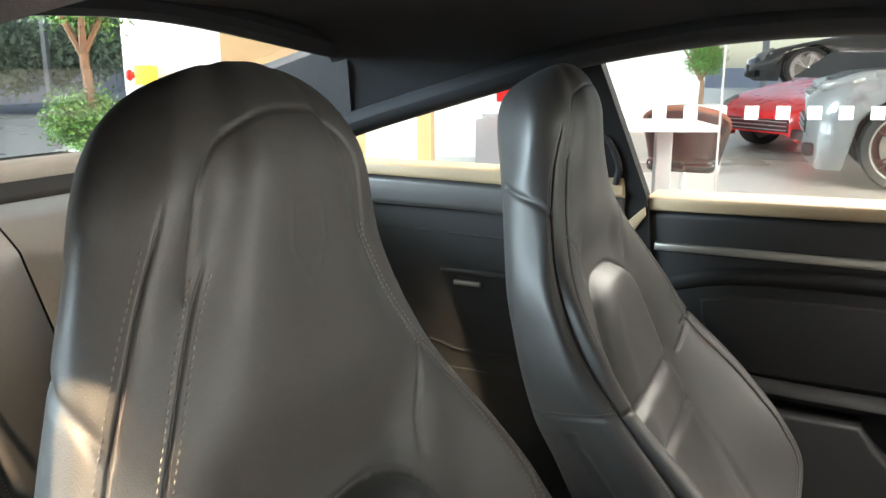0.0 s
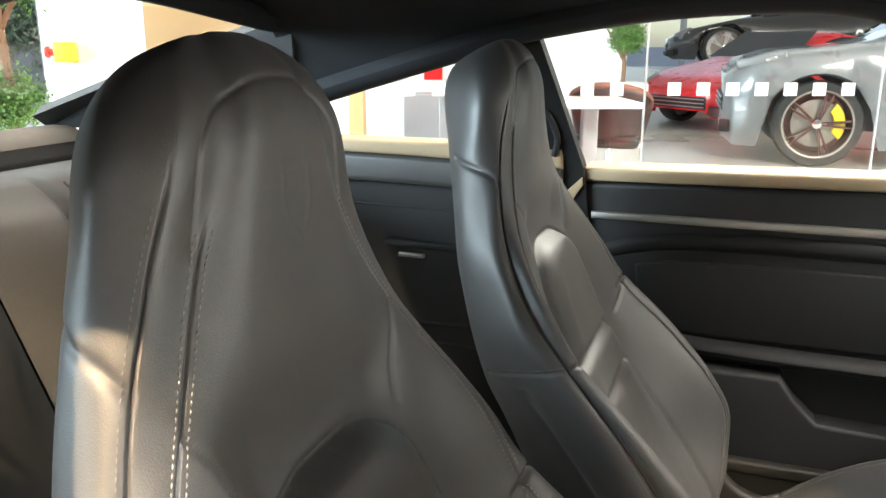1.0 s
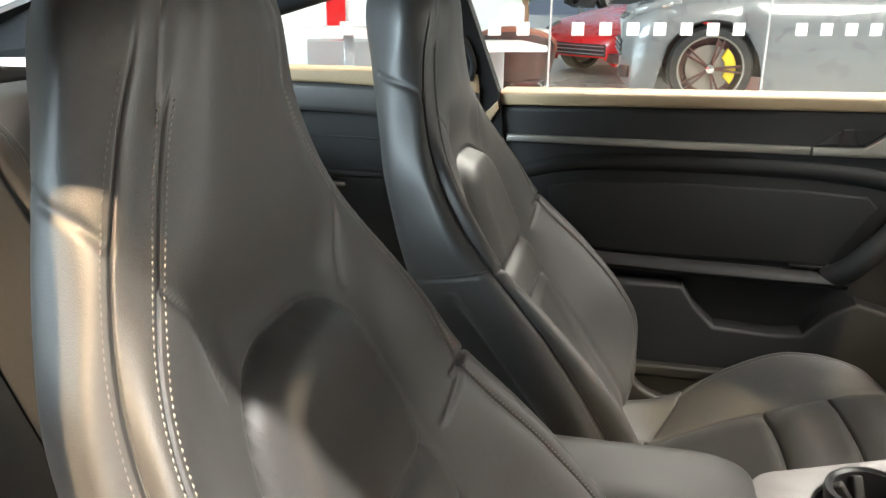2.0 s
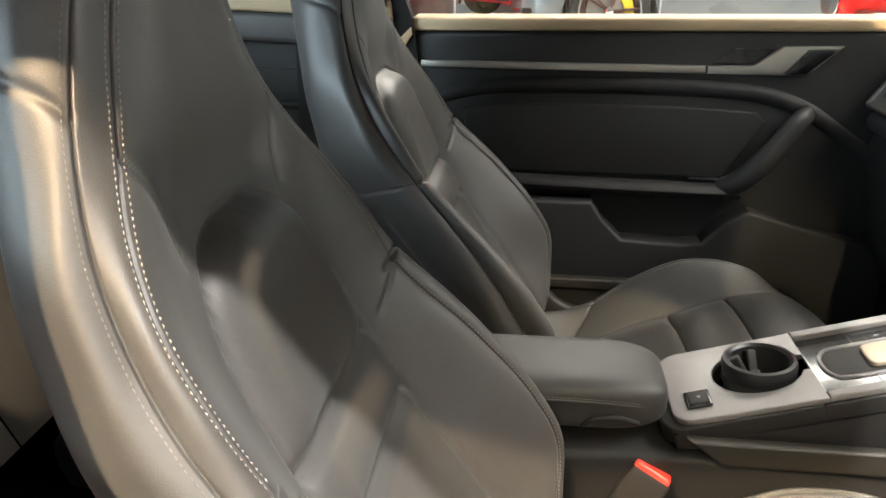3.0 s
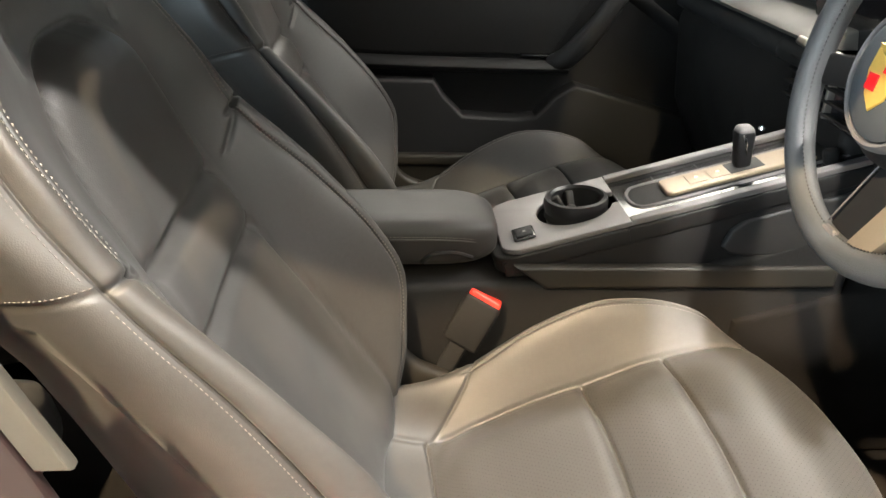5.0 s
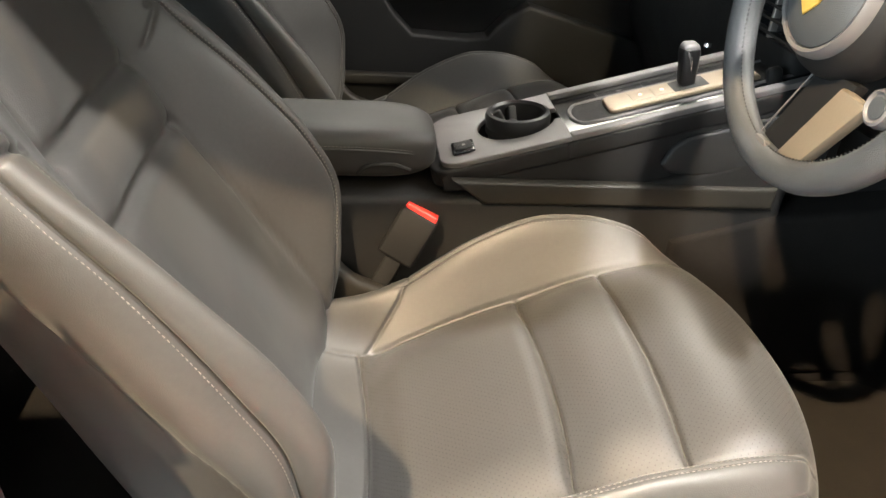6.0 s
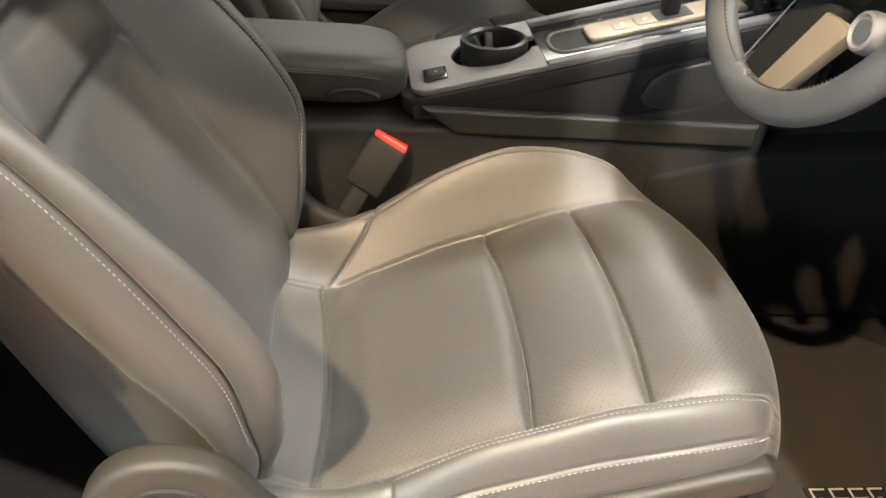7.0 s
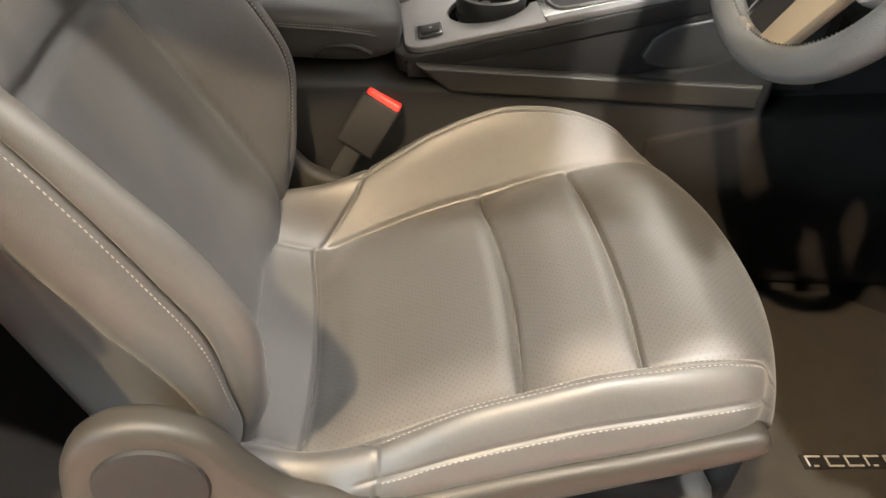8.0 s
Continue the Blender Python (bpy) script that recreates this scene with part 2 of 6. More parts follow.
# maps an outline drawn in (x, z) and raised in y
XZ = Matrix(((1, 0, 0, 0), (0, 0, 1, 0), (0, 1, 0, 0), (0, 0, 0, 1)))
# maps an outline drawn in (y, z) and raised in x
YZ = Matrix(((0, 0, 1, 0), (1, 0, 0, 0), (0, 1, 0, 0), (0, 0, 0, 1)))


def turned(profile, n=32, m=None, cap=True):
    """A profile of (radius, height) turned about z."""
    bm = bmesh.new()
    rings = [[bm.verts.new((r * math.cos(2 * math.pi * i / n), r * math.sin(2 * math.pi * i / n), z)) for i in range(n)] for r, z in profile]
    for a, b in zip(rings, rings[1:]):
        for i in range(n):
            bm.faces.new((a[i], a[(i + 1) % n], b[(i + 1) % n], b[i]))
    if cap:
        bm.faces.new(rings[0][::-1])
        bm.faces.new(rings[-1])
    if m is not None:
        bmesh.ops.transform(bm, matrix=m, verts=bm.verts)
    return bm


def smooth_path(points, n):
    """n points on a Catmull-Rom curve through the points."""
    p = np.array(points, float)
    p = np.vstack([2 * p[0] - p[1], p, 2 * p[-1] - p[-2]])
    out = []
    for u in np.linspace(0, len(points) - 1, n):
        i = min(int(u), len(points) - 2)
        f = u - i
        a, b, c, d = p[i:i + 4]
        out.append(0.5 * (2 * b + (c - a) * f + (2 * a - 5 * b + 4 * c - d) * f ** 2 + (3 * b - a - 3 * c + d) * f ** 3))
    return np.array(out)


def tube(points, radius, sides=8, closed=False, squash=(1, 1)):
    """A round bar along points; radius is one number or one a point."""
    p = np.array(points, float)
    k = len(p)
    rad = np.broadcast_to(np.array(radius, float), (k,))
    bm = bmesh.new()
    rings = []
    up = np.array((0.0, 0.0, 1.0))
    for i in range(k):
        a, b = (p[i - 1], p[(i + 1) % k]) if closed else (p[max(i - 1, 0)], p[min(i + 1, k - 1)])
        d = b - a
        d = d / (np.linalg.norm(d) + 1e-9)
        if abs(d @ up) > 0.98:
            up = np.array((1.0, 0.0, 0.0))
        s = np.cross(d, up)
        s /= np.linalg.norm(s) + 1e-9
        w = np.cross(s, d)
        rings.append([bm.verts.new(p[i] + rad[i] * (math.cos(q) * s * squash[0] + math.sin(q) * w * squash[1])) for q in np.linspace(0, 2 * math.pi, sides, endpoint=False)])
    pairs = list(zip(rings, rings[1:])) + ([(rings[-1], rings[0])] if closed else [])
    for a, b in pairs:
        for i in range(sides):
            bm.faces.new((a[i], a[(i + 1) % sides], b[(i + 1) % sides], b[i]))
    if not closed:
        bm.faces.new(rings[0][::-1])
        bm.faces.new(rings[-1])
    return bm


def sheet_faces(m, n, wrap=False):
    i, j = np.meshgrid(np.arange(m - 1), np.arange(n if wrap else n - 1), indexing="ij")
    a = i * n + j
    b = i * n + (j + 1) % n
    return np.stack([a, b, b + n, a + n], -1).reshape(-1, 4)


def spline_table(rows):
    """Returns a function of the first column that gives the others, smoothly."""
    t = np.array(rows, float)
    k = t[:, 0]
    slope = np.zeros_like(t[:, 1:])
    for c in range(1, t.shape[1]):
        slope[:, c - 1] = np.gradient(t[:, c], k)

    def f(x):
        x = np.clip(np.asarray(x, float), k[0], k[-1])
        i = np.clip(np.searchsorted(k, x) - 1, 0, len(k) - 2)
        h = (k[i + 1] - k[i])[..., None]
        u = ((x - k[i]) / (k[i + 1] - k[i]))[..., None]
        return ((2 * u ** 3 - 3 * u ** 2 + 1) * t[i, 1:] + (u ** 3 - 2 * u ** 2 + u) * h * slope[i]
                + (3 * u ** 2 - 2 * u ** 3) * t[i + 1, 1:] + (u ** 3 - u ** 2) * h * slope[i + 1])
    return f


def line_distance(px, py, line):
    """Distance of points to an open line in the plane."""
    best = np.full(px.shape, 9.0)
    for (x0, y0), (x1, y1) in zip(line, line[1:]):
        dx, dy = x1 - x0, y1 - y0
        u = np.clip(((px - x0) * dx + (py - y0) * dy) / (dx * dx + dy * dy + 1e-12), 0, 1)
        best = np.minimum(best, np.hypot(px - x0 - u * dx, py - y0 - u * dy))
    return best


def inside(px, py, ring):
    """Whether points lie in a closed outline."""
    hit = np.zeros(px.shape, bool)
    for (x0, y0), (x1, y1) in zip(ring, ring[1:] + ring[:1]):
        cross = ((y0 > py) != (y1 > py)) & (px < (x1 - x0) * (py - y0) / (y1 - y0 + 1e-12) + x0)
        hit ^= cross
    return hit


def smoothstep(x, a, b):
    u = np.clip((x - a) / (b - a), 0, 1)
    return u * u * (3 - 2 * u)


def surface_normals(P, wrap=False):
    if wrap:
        du = np.roll(P, -1, 1) - np.roll(P, 1, 1)
    else:
        du = np.gradient(P, axis=1)
    dv = np.gradient(P, axis=0)
    n = np.cross(du, dv)
    return n / (np.linalg.norm(n, axis=-1, keepdims=True) + 1e-12)


def split_sheet(P, region, names, parent, wrap=False, uv=None, flip=False):
    """Cuts a sheet of points into one mesh a region; all keep the whole sheet's normals."""
    m, n = P.shape[:2]
    faces = sheet_faces(m, n, wrap)
    if flip:
        faces = faces[:, ::-1]
    N = surface_normals(P, wrap).reshape(-1, 3) * (-1 if flip else 1)
    V = P.reshape(-1, 3)
    tag = region.reshape(-1)[faces[:, 0 if not flip else 3]]
    made = {}
    for key, (name, mat, label) in names.items():
        f = faces[tag == key]
        if not len(f):
            continue
        used, inv = np.unique(f, return_inverse=True)
        mesh = bpy.data.meshes.new(name)
        mesh.from_pydata(V[used].tolist(), [], inv.reshape(-1, 4).tolist())
        if uv is not None:
            layer = mesh.uv_layers.new(name="UVMap")
            layer.data.foreach_set("uv", uv.reshape(-1, 2)[f.reshape(-1)].reshape(-1))
        ob = finish(name, mesh, mat, parent, label)
        mesh.normals_split_custom_set_from_vertices(N[used].tolist())
        made[key] = ob
    return made


def stitches(points, normals, mat, parent, name="stitching", step=0.0050, length=0.0033, thick=0.00048, lift=0.0002):
    """A row of small thread stitches along a line on a surface."""
    p = np.array(points, float)
    seg = np.linalg.norm(np.diff(p, axis=0), axis=1)
    at = np.concatenate([[0], np.cumsum(seg)])
    if at[-1] < step:
        return None
    verts, faces = [], []
    for s in np.arange(step * 0.5, at[-1], step):
        q = [np.interp(s + o, at, p[:, c]) for o in (-length / 2, length / 2) for c in range(3)]
        a, b = np.array(q[:3]), np.array(q[3:])
        nn = np.array([np.interp(s, at, normals[:, c]) for c in range(3)])
        nn /= np.linalg.norm(nn) + 1e-9
        d = b - a
        side = np.cross(d, nn)
        side = side / (np.linalg.norm(side) + 1e-9) * thick
        mid = (a + b) / 2 + nn * (lift + thick * 1.6)
        k = len(verts)
        verts += [a + side * 0.5, a - side * 0.5, mid + side, mid - side, b + side * 0.5, b - side * 0.5, mid + side - nn * thick * 3, mid - side - nn * thick * 3]
        faces += [(k, k + 1, k + 3, k + 2), (k + 2, k + 3, k + 5, k + 4), (k, k + 2, k + 6), (k + 2, k + 4, k + 6), (k + 1, k + 7, k + 3), (k + 3, k + 7, k + 5)]
    ob = raw(name, verts, faces, mat, parent)
    return tagged(ob, kind="stuff")


# ---------------------------------------------------------------- front seats
BACK_AT, BACK_UP, BACK_OUT = np.array((-0.013, 0.027, 0.35)), np.array((-0.429, 0.0, 0.903)), np.array((0.903, 0.0, 0.429))

# height along the backrest: front centre; front seam; rear seam; side; rear edge (half width, depth); back centre
BACK = spline_table([
    (-0.060, -0.010, 0.168, 0.004, 0.200, -0.018, 0.210, -0.050, 0.168, -0.120, -0.130),
    (0.020, 0.000, 0.184, 0.054, 0.218, 0.040, 0.226, -0.002, 0.175, -0.118, -0.135),
    (0.070, 0.000, 0.205, 0.079, 0.227, 0.055, 0.235, 0.018, 0.177, -0.115, -0.138),
    (0.130, 0.000, 0.224, 0.104, 0.234, 0.070, 0.239, 0.026, 0.178, -0.112, -0.140),
    (0.200, 0.000, 0.225, 0.101, 0.240, 0.068, 0.242, 0.023, 0.178, -0.110, -0.140),
    (0.300, -0.004, 0.222, 0.073, 0.243, 0.055, 0.243, 0.008, 0.180, -0.108, -0.140),
    (0.430, -0.010, 0.207, 0.028, 0.238, 0.022, 0.243, -0.014, 0.186, -0.106, -0.138),
    (0.500, -0.010, 0.210, 0.021, 0.226, 0.004, 0.239, -0.024, 0.189, -0.098, -0.128),
    (0.550, -0.004, 0.200, 0.014, 0.211, -0.004, 0.226, -0.024, 0.185, -0.090, -0.118),
    (0.610, 0.010, 0.170, 0.010, 0.191, -0.004, 0.205, -0.024, 0.179, -0.076, -0.106),
    (0.660, 0.024, 0.136, 0.014, 0.168, 0.003, 0.178, -0.018, 0.164, -0.062, -0.092),
    (0.735, 0.050, 0.093, 0.033, 0.129, 0.025, 0.146, -0.008, 0.128, -0.046, -0.074),
    (0.800, 0.076, 0.061, 0.064, 0.101, 0.058, 0.128, 0.020, 0.096, -0.034, -0.060),
    (0.910, 0.084, 0.049, 0.076, 0.083, 0.068, 0.115, 0.028, 0.082, -0.028, -0.052),
])


def ring_section(ctrl, u):
    """Closed smooth section through control points; u runs from 0 to their number."""
    k = len(ctrl)
    i = np.floor(u).astype(int) % k
    f = (u - np.floor(u))[:, None]
    a, b, c, d = (ctrl[(i + o) % k] for o in (-1, 0, 1, 2))
    return 0.5 * (2 * b + (c - a) * f + (2 * a - 5 * b + 4 * c - d) * f ** 2 + (3 * b - a - 3 * c + d) * f ** 3)


def back_point(v, d, s):
    """A place on the backrest from its own width, depth and height."""
    return BACK_AT + s[..., None] * BACK_UP + d[..., None] * BACK_OUT + np.stack([0 * v, v, 0 * v], -1)


INSERT = [(0.0, 0.580), (0.04, 0.578), (0.075, 0.566), (0.100, 0.542), (0.114, 0.50), (0.120, 0.45), (0.124, 0.39), (0.130, 0.31),
          (0.146, 0.20), (0.158, 0.10), (0.162, -0.06)]
INSERT = [(v, q) for v, q, _ in smooth_path([(v, q, 0) for v, q in INSERT], 70)]
INSERT_RING = INSERT + [(-v, s) for v, s in INSERT[::-1]]


def seat_back(seat):
    s = np.concatenate([np.linspace(-0.06, 0.79, 330), 0.79 + 0.086 * np.sin(np.linspace(0, math.pi / 2, 61))[1:]])
    m = len(s)
    near = np.concatenate([k + 0.10 * np.linspace(-1, 1, 25) for k in (2, 3, 11, 12)])
    u = np.unique(np.round(np.concatenate([np.arange(0, 14, 0.042), near]), 4))
    u = u[np.concatenate([[True], np.diff(u) > 0.002])]
    n = len(u)

    def column(k):
        return int(np.argmin(np.abs(u - k % 14)))

    tab = BACK(s)
    V, D = np.zeros((m, n)), np.zeros((m, n))
    for r in range(m):
        dc, ws, ds, wr, dr, wm, dm, wb, db, dbc = tab[r]
        half = np.array([(0, dc), (0.60 * ws, dc + 0.10 * (ds - dc)), (ws, ds), (wr, dr), (wm, dm), (wb, db), (0.62 * wb, dbc), (0, dbc)])
        ctrl = np.vstack([half, half[6:0:-1] * (-1, 1)])
        q = ring_section(ctrl, u)
        k = 1.0
        if s[r] > 0.79:
            k = math.sqrt(max(1 - ((s[r] - 0.79) / 0.0861) ** 2, 0.0004)) ** 0.8
        mid = (dc + dbc) / 2 + 0.012
        if s[r] < 0.04:
            k = 0.90 + 0.10 * math.sqrt(max(1 - ((0.04 - s[r]) / 0.1005) ** 2, 0))
        V[r], D[r] = q[:, 0] * k, mid + (q[:, 1] - mid) * (k ** 0.6 if s[r] > 0.79 else k)
    S = np.repeat(s[:, None], n, 1)
    U = np.where(u > 7, u - 14, u)[None, :].repeat(m, 0)
    A = np.abs(U)
    P = back_point(V, D, S)
    N = surface_normals(P, True)
    if (N[m // 3, 0] @ BACK_OUT) < 0:
        N = -N
    # relief: seams pulled in, insert proud, hollow above it
    H = np.zeros((m, n))
    front = A < 2.0
    fade = 1 - smoothstep(S, 0.735, 0.765)
    for k, depth, wide in ((2, 0.0020, 0.0014), (3, 0.0026, 0.0015)):
        for sign in (1, -1):
            j = column(sign * k)
            dist = np.linalg.norm(P - P[:, j:j + 1], axis=2)
            H -= depth * np.exp(-(dist / wide) ** 2) * (fade if k == 2 else 1 - smoothstep(S, 0.76, 0.80))
            H -= 0.0010 * np.exp(-(dist / 0.006) ** 2) * (1 - smoothstep(S, 0.40, 0.50))
    for lo, hi, up in ((2, 3, 0.0075), (3, 4.4, 0.0030)):
        f = np.clip((A - lo) / (hi - lo), 0, 1)
        H += up * np.sin(f * math.pi) ** 0.8 * (1 - 0.7 * smoothstep(S, 0.36, 0.46)) * (1 - smoothstep(S, 0.56, 0.70)) * smoothstep(S, -0.02, 0.06)
    d_in = line_distance(V, S, INSERT_RING)
    is_in = inside(V, S, INSERT_RING) & front
    arch = smoothstep(S, 0.36, 0.50)
    puff = 1 - (1 - np.clip(d_in / 0.045, 0, 1)) ** 2
    H += np.where(is_in, 0.021 * puff * (0.6 + 0.4 * arch), 0)
    H -= np.where(front, 0.0040 * np.exp(-(d_in / 0.0036) ** 2), 0)
    hollow = np.exp(-((S - 0.600) / 0.042) ** 2) * (1 - smoothstep(np.abs(V), 0.075, 0.140))
    H -= np.where(front, 0.014 * hollow * np.where(is_in, 1 - smoothstep(d_in, 0, 0.020), 1.0), 0)
    for level in (0.392, 0.314):
        dist = np.abs(S - level - 0.004 * (1 - (V / 0.13) ** 2))
        H -= np.where(is_in, 0.010 * np.exp(-(dist / 0.010) ** 2) * smoothstep(d_in, -0.01, 0.012), 0)
    band = is_in & (S > 0.314) & (S < 0.392)
    H += np.where(band, 0.004 * np.sin(np.clip((S - 0.314) / 0.078, 0, 1) * math.pi), 0)
    plate = [(0.094, 0.742), (0.088, 0.770), (0.080, 0.797), (0.060, 0.818), (0.030, 0.829), (0.0, 0.832)]
    plate = [(v, q) for v, q, _ in smooth_path([(v, q, 0) for v, q in plate], 30)]
    plate_line = plate + [(-v, q) for v, q in plate[::-1]]
    d_plate = line_distance(V, S, plate_line)
    H -= np.where(A < 2.6, 0.0016 * np.exp(-(d_plate / 0.0016) ** 2) + 0.0005 * np.exp(-(d_plate / 0.006) ** 2), 0)
    shoulder = [(0.142, 0.655), (0.128, 0.630), (0.116, 0.60), (0.108, 0.565)]
    for g in (1, -1):
        dist = line_distance(V, S, [(g * a, b) for a, b in shoulder])
        H -= np.where(front, 0.0022 * np.exp(-(dist / 0.0025) ** 2), 0)
    # small embossed shield on the head plate
    shield = [(-0.016, 0.775), (0.016, 0.775), (0.018, 0.752), (0.010, 0.735), (0.0, 0.727), (-0.010, 0.735), (-0.018, 0.752)]
    d_sh = line_distance(V, S, shield + shield[:1])
    H += np.where(A < 1.5, 0.0003 * np.exp(-(d_sh / 0.002) ** 2) + 0.0001 * inside(V, S, shield), 0)
    # seams across the bolsters and side panels, in section and height
    W = A * 0.05
    for line, depth, wide in (([(3.0, 0.684), (3.7, 0.706), (5.1, 0.742)], 0.0030, 0.0042),
                              ([(1.30, 0.392), (1.7, 0.412), (2.05, 0.428)], 0.0025, 0.003),
                              ([(1.75, 0.424), (2.3, 0.432), (2.95, 0.433)], 0.0040, 0.0030),
                              ([(2.0, 0.430), (3.0, 0.434), (5.0, 0.452)], 0.0022, 0.0025),
                              ([(4.45, 0.42), (4.32, 0.30), (4.2, 0.16), (4.0, 0.09), (3.8, 0.03)], 0.0040, 0.005)):
        dist = line_distance(W, S, [(a * 0.05, b) for a, b in line])
        H -= np.where(A > 1.2, depth * np.exp(-(dist / wide) ** 2), 0)
    crease = np.interp(S, (0.03, 0.09, 0.16, 0.30, 0.42), (3.8, 4.0, 4.2, 4.32, 4.45))
    H -= 0.010 * smoothstep(A, crease - 0.02, crease + 0.10) * (1 - smoothstep(A, 5.0, 6.2)) * (1 - smoothstep(S, 0.36, 0.44))
    P = P + N * H[..., None]
    region = np.zeros((m, n), int)
    region[(A >= 3) & (A < 5.1) & (U < 0)] = 1
    region[(A >= 3) & (A < 5.1) & (U > 0)] = 2
    region[(A >= 2) & (A < 3) & (U < 0)] = 3
    region[(A >= 2) & (A < 3) & (U > 0)] = 4
    region[A < 2] = 5
    region[front & (S < 0.42) & (U < 0)] = 8
    region[front & (S < 0.42) & (U >= 0)] = 9
    region[is_in & (S >= 0.392)] = 6
    region[is_in & (S < 0.392) & (S >= 0.314)] = 7
    region[is_in & (S < 0.314)] = 10
    region[(S > 0.80) & (A < 5.1) & (d_plate > 0) & ~inside(V, S, plate_line + [(-0.105, 0.5), (0.105, 0.5)]) & (A < 3.4)] = 11
    uv = np.stack([V, S], -1)
    names = {0: ("back_shell", LEATHER, ""), 1: ("side_panel", LEATHER, ""), 2: ("side_panel", LEATHER, ""),
             3: ("bolster_strip", LEATHER, ""), 4: ("bolster_strip", LEATHER, ""), 5: ("head_plate", LEATHER, ""),
             6: ("upper_insert", LEATHER, ""), 7: ("lumbar_band", LEATHER, ""), 10: ("lower_insert", LEATHER, ""),
             8: ("back_bolster", LEATHER, ""), 9: ("back_bolster", LEATHER, ""), 11: ("head_cap", LEATHER, "")}
    flip = (surface_normals(P, True)[m // 3, 0] @ BACK_OUT) < 0
    made = split_sheet(P, region, names, seat, True, uv, flip)
    cap = P[0]
    raw("underside", list(cap) + [cap.mean(0)], [(i, (i + 1) % n, n) for i in range(n)], PLASTIC, seat)

    def along(uu, s0, s1, off, side):
        """A line beside a seam: off metres towards the rear of the section."""
        j = column(side * uu)
        rows = [r for r in range(m) if s0 <= s[r] <= s1]
        pts, nor = [], []
        for r in rows:
            step = (1 if off > 0 else -1) * side
            jj, run = j, 0.0
            while run < abs(off):
                k = (jj + step) % n
                run += np.linalg.norm(P[r, k] - P[r, jj])
                jj = k
            pts.append(P[r, jj])
            nor.append(N[r, jj])
        pts, nor = np.array(pts), np.array(nor)
        w = np.hanning(23)[1:-1]
        w = w / w.sum()
        flat = np.stack([np.convolve(np.pad(pts[:, c], 10, "reflect", reflect_type="odd"), w, "valid") for c in range(3)], 1)
        return flat + nor * np.sum((pts - flat) * nor, axis=1, keepdims=True) * 0.6, nor

    for side in (1, -1):
        for off in (0.0055, -0.0055):
            stitches(*along(2, 0.44, 0.755, off, side), THREAD, made[3 if side < 0 else 4])
            stitches(*along(2, 0.06, 0.425, off * 0.6, side), THREAD, made[3 if side < 0 else 4])
        stitches(*along(3, 0.05, 0.425, 0.007, side), THREAD, made[1 if side < 0 else 2])
        # upper run of the same seam, its shade put into the thread colour
        stitches(*along(3, 0.445, 0.775, 0.007, side), DARK_THREAD, made[1 if side < 0 else 2])
    # stitched cross seam behind the shoulder
    for side in (1, -1):
        pts, nor = [], []
        for a in np.linspace(3.08, 4.6, 24):
            uu = side * a % 14
            j0 = int(np.searchsorted(u, uu)) - 1
            fj = (uu - u[j0]) / (u[(j0 + 1) % n] - u[j0])
            sv = np.interp(a, (3, 5), (0.439, 0.457))
            r0 = int(np.searchsorted(s, sv)) - 1
            fr = (sv - s[r0]) / (s[r0 + 1] - s[r0])
            for store, src in ((pts, P), (nor, N)):
                store.append((1 - fr) * ((1 - fj) * src[r0, j0] + fj * src[r0, (j0 + 1) % n]) + fr * ((1 - fj) * src[r0 + 1, j0] + fj * src[r0 + 1, (j0 + 1) % n]))
        stitches(np.array(pts), np.array(nor), THREAD, made[1 if side < 0 else 2])


# along the cushion: x, centre height, insert seam, crest seam, outer seam, lower edge (half width, height)
CUSHION = spline_table([
    (0, -0.07, 0.358, 0.140, 0.345, 0.180, 0.350, 0.195, 0.34, 0.200, 0.30),
    (1, 0.00, 0.320, 0.148, 0.328, 0.195, 0.362, 0.220, 0.345, 0.225, 0.31),
    (2, 0.07, 0.300, 0.158, 0.310, 0.208, 0.368, 0.236, 0.350, 0.242, 0.325),
    (3, 0.125, 0.324, 0.162, 0.334, 0.215, 0.390, 0.243, 0.375, 0.249, 0.345),
    (4, 0.20, 0.362, 0.165, 0.370, 0.219, 0.445, 0.246, 0.415, 0.251, 0.380),
    (5, 0.275, 0.396, 0.166, 0.400, 0.220, 0.483, 0.247, 0.446, 0.252, 0.410),
    (6, 0.33, 0.420, 0.167, 0.424, 0.219, 0.492, 0.247, 0.458, 0.252, 0.425),
    (7, 0.38, 0.437, 0.168, 0.441, 0.217, 0.488, 0.246, 0.464, 0.250, 0.435),
    (8, 0.43, 0.451, 0.169, 0.452, 0.212, 0.474, 0.240, 0.463, 0.245, 0.438),
    (9, 0.475, 0.456, 0.168, 0.454, 0.204, 0.458, 0.228, 0.454, 0.234, 0.436),
    (10, 0.507, 0.450, 0.164, 0.446, 0.196, 0.444, 0.215, 0.438, 0.220, 0.425),
    (11, 0.526, 0.432, 0.160, 0.428, 0.190, 0.424, 0.206, 0.420, 0.210, 0.410),
    (12, 0.532, 0.400, 0.156, 0.396, 0.185, 0.394, 0.198, 0.392, 0.200, 0.388),
    (13, 0.520, 0.350, 0.150, 0.348, 0.178, 0.347, 0.188, 0.346, 0.190, 0.345),
])


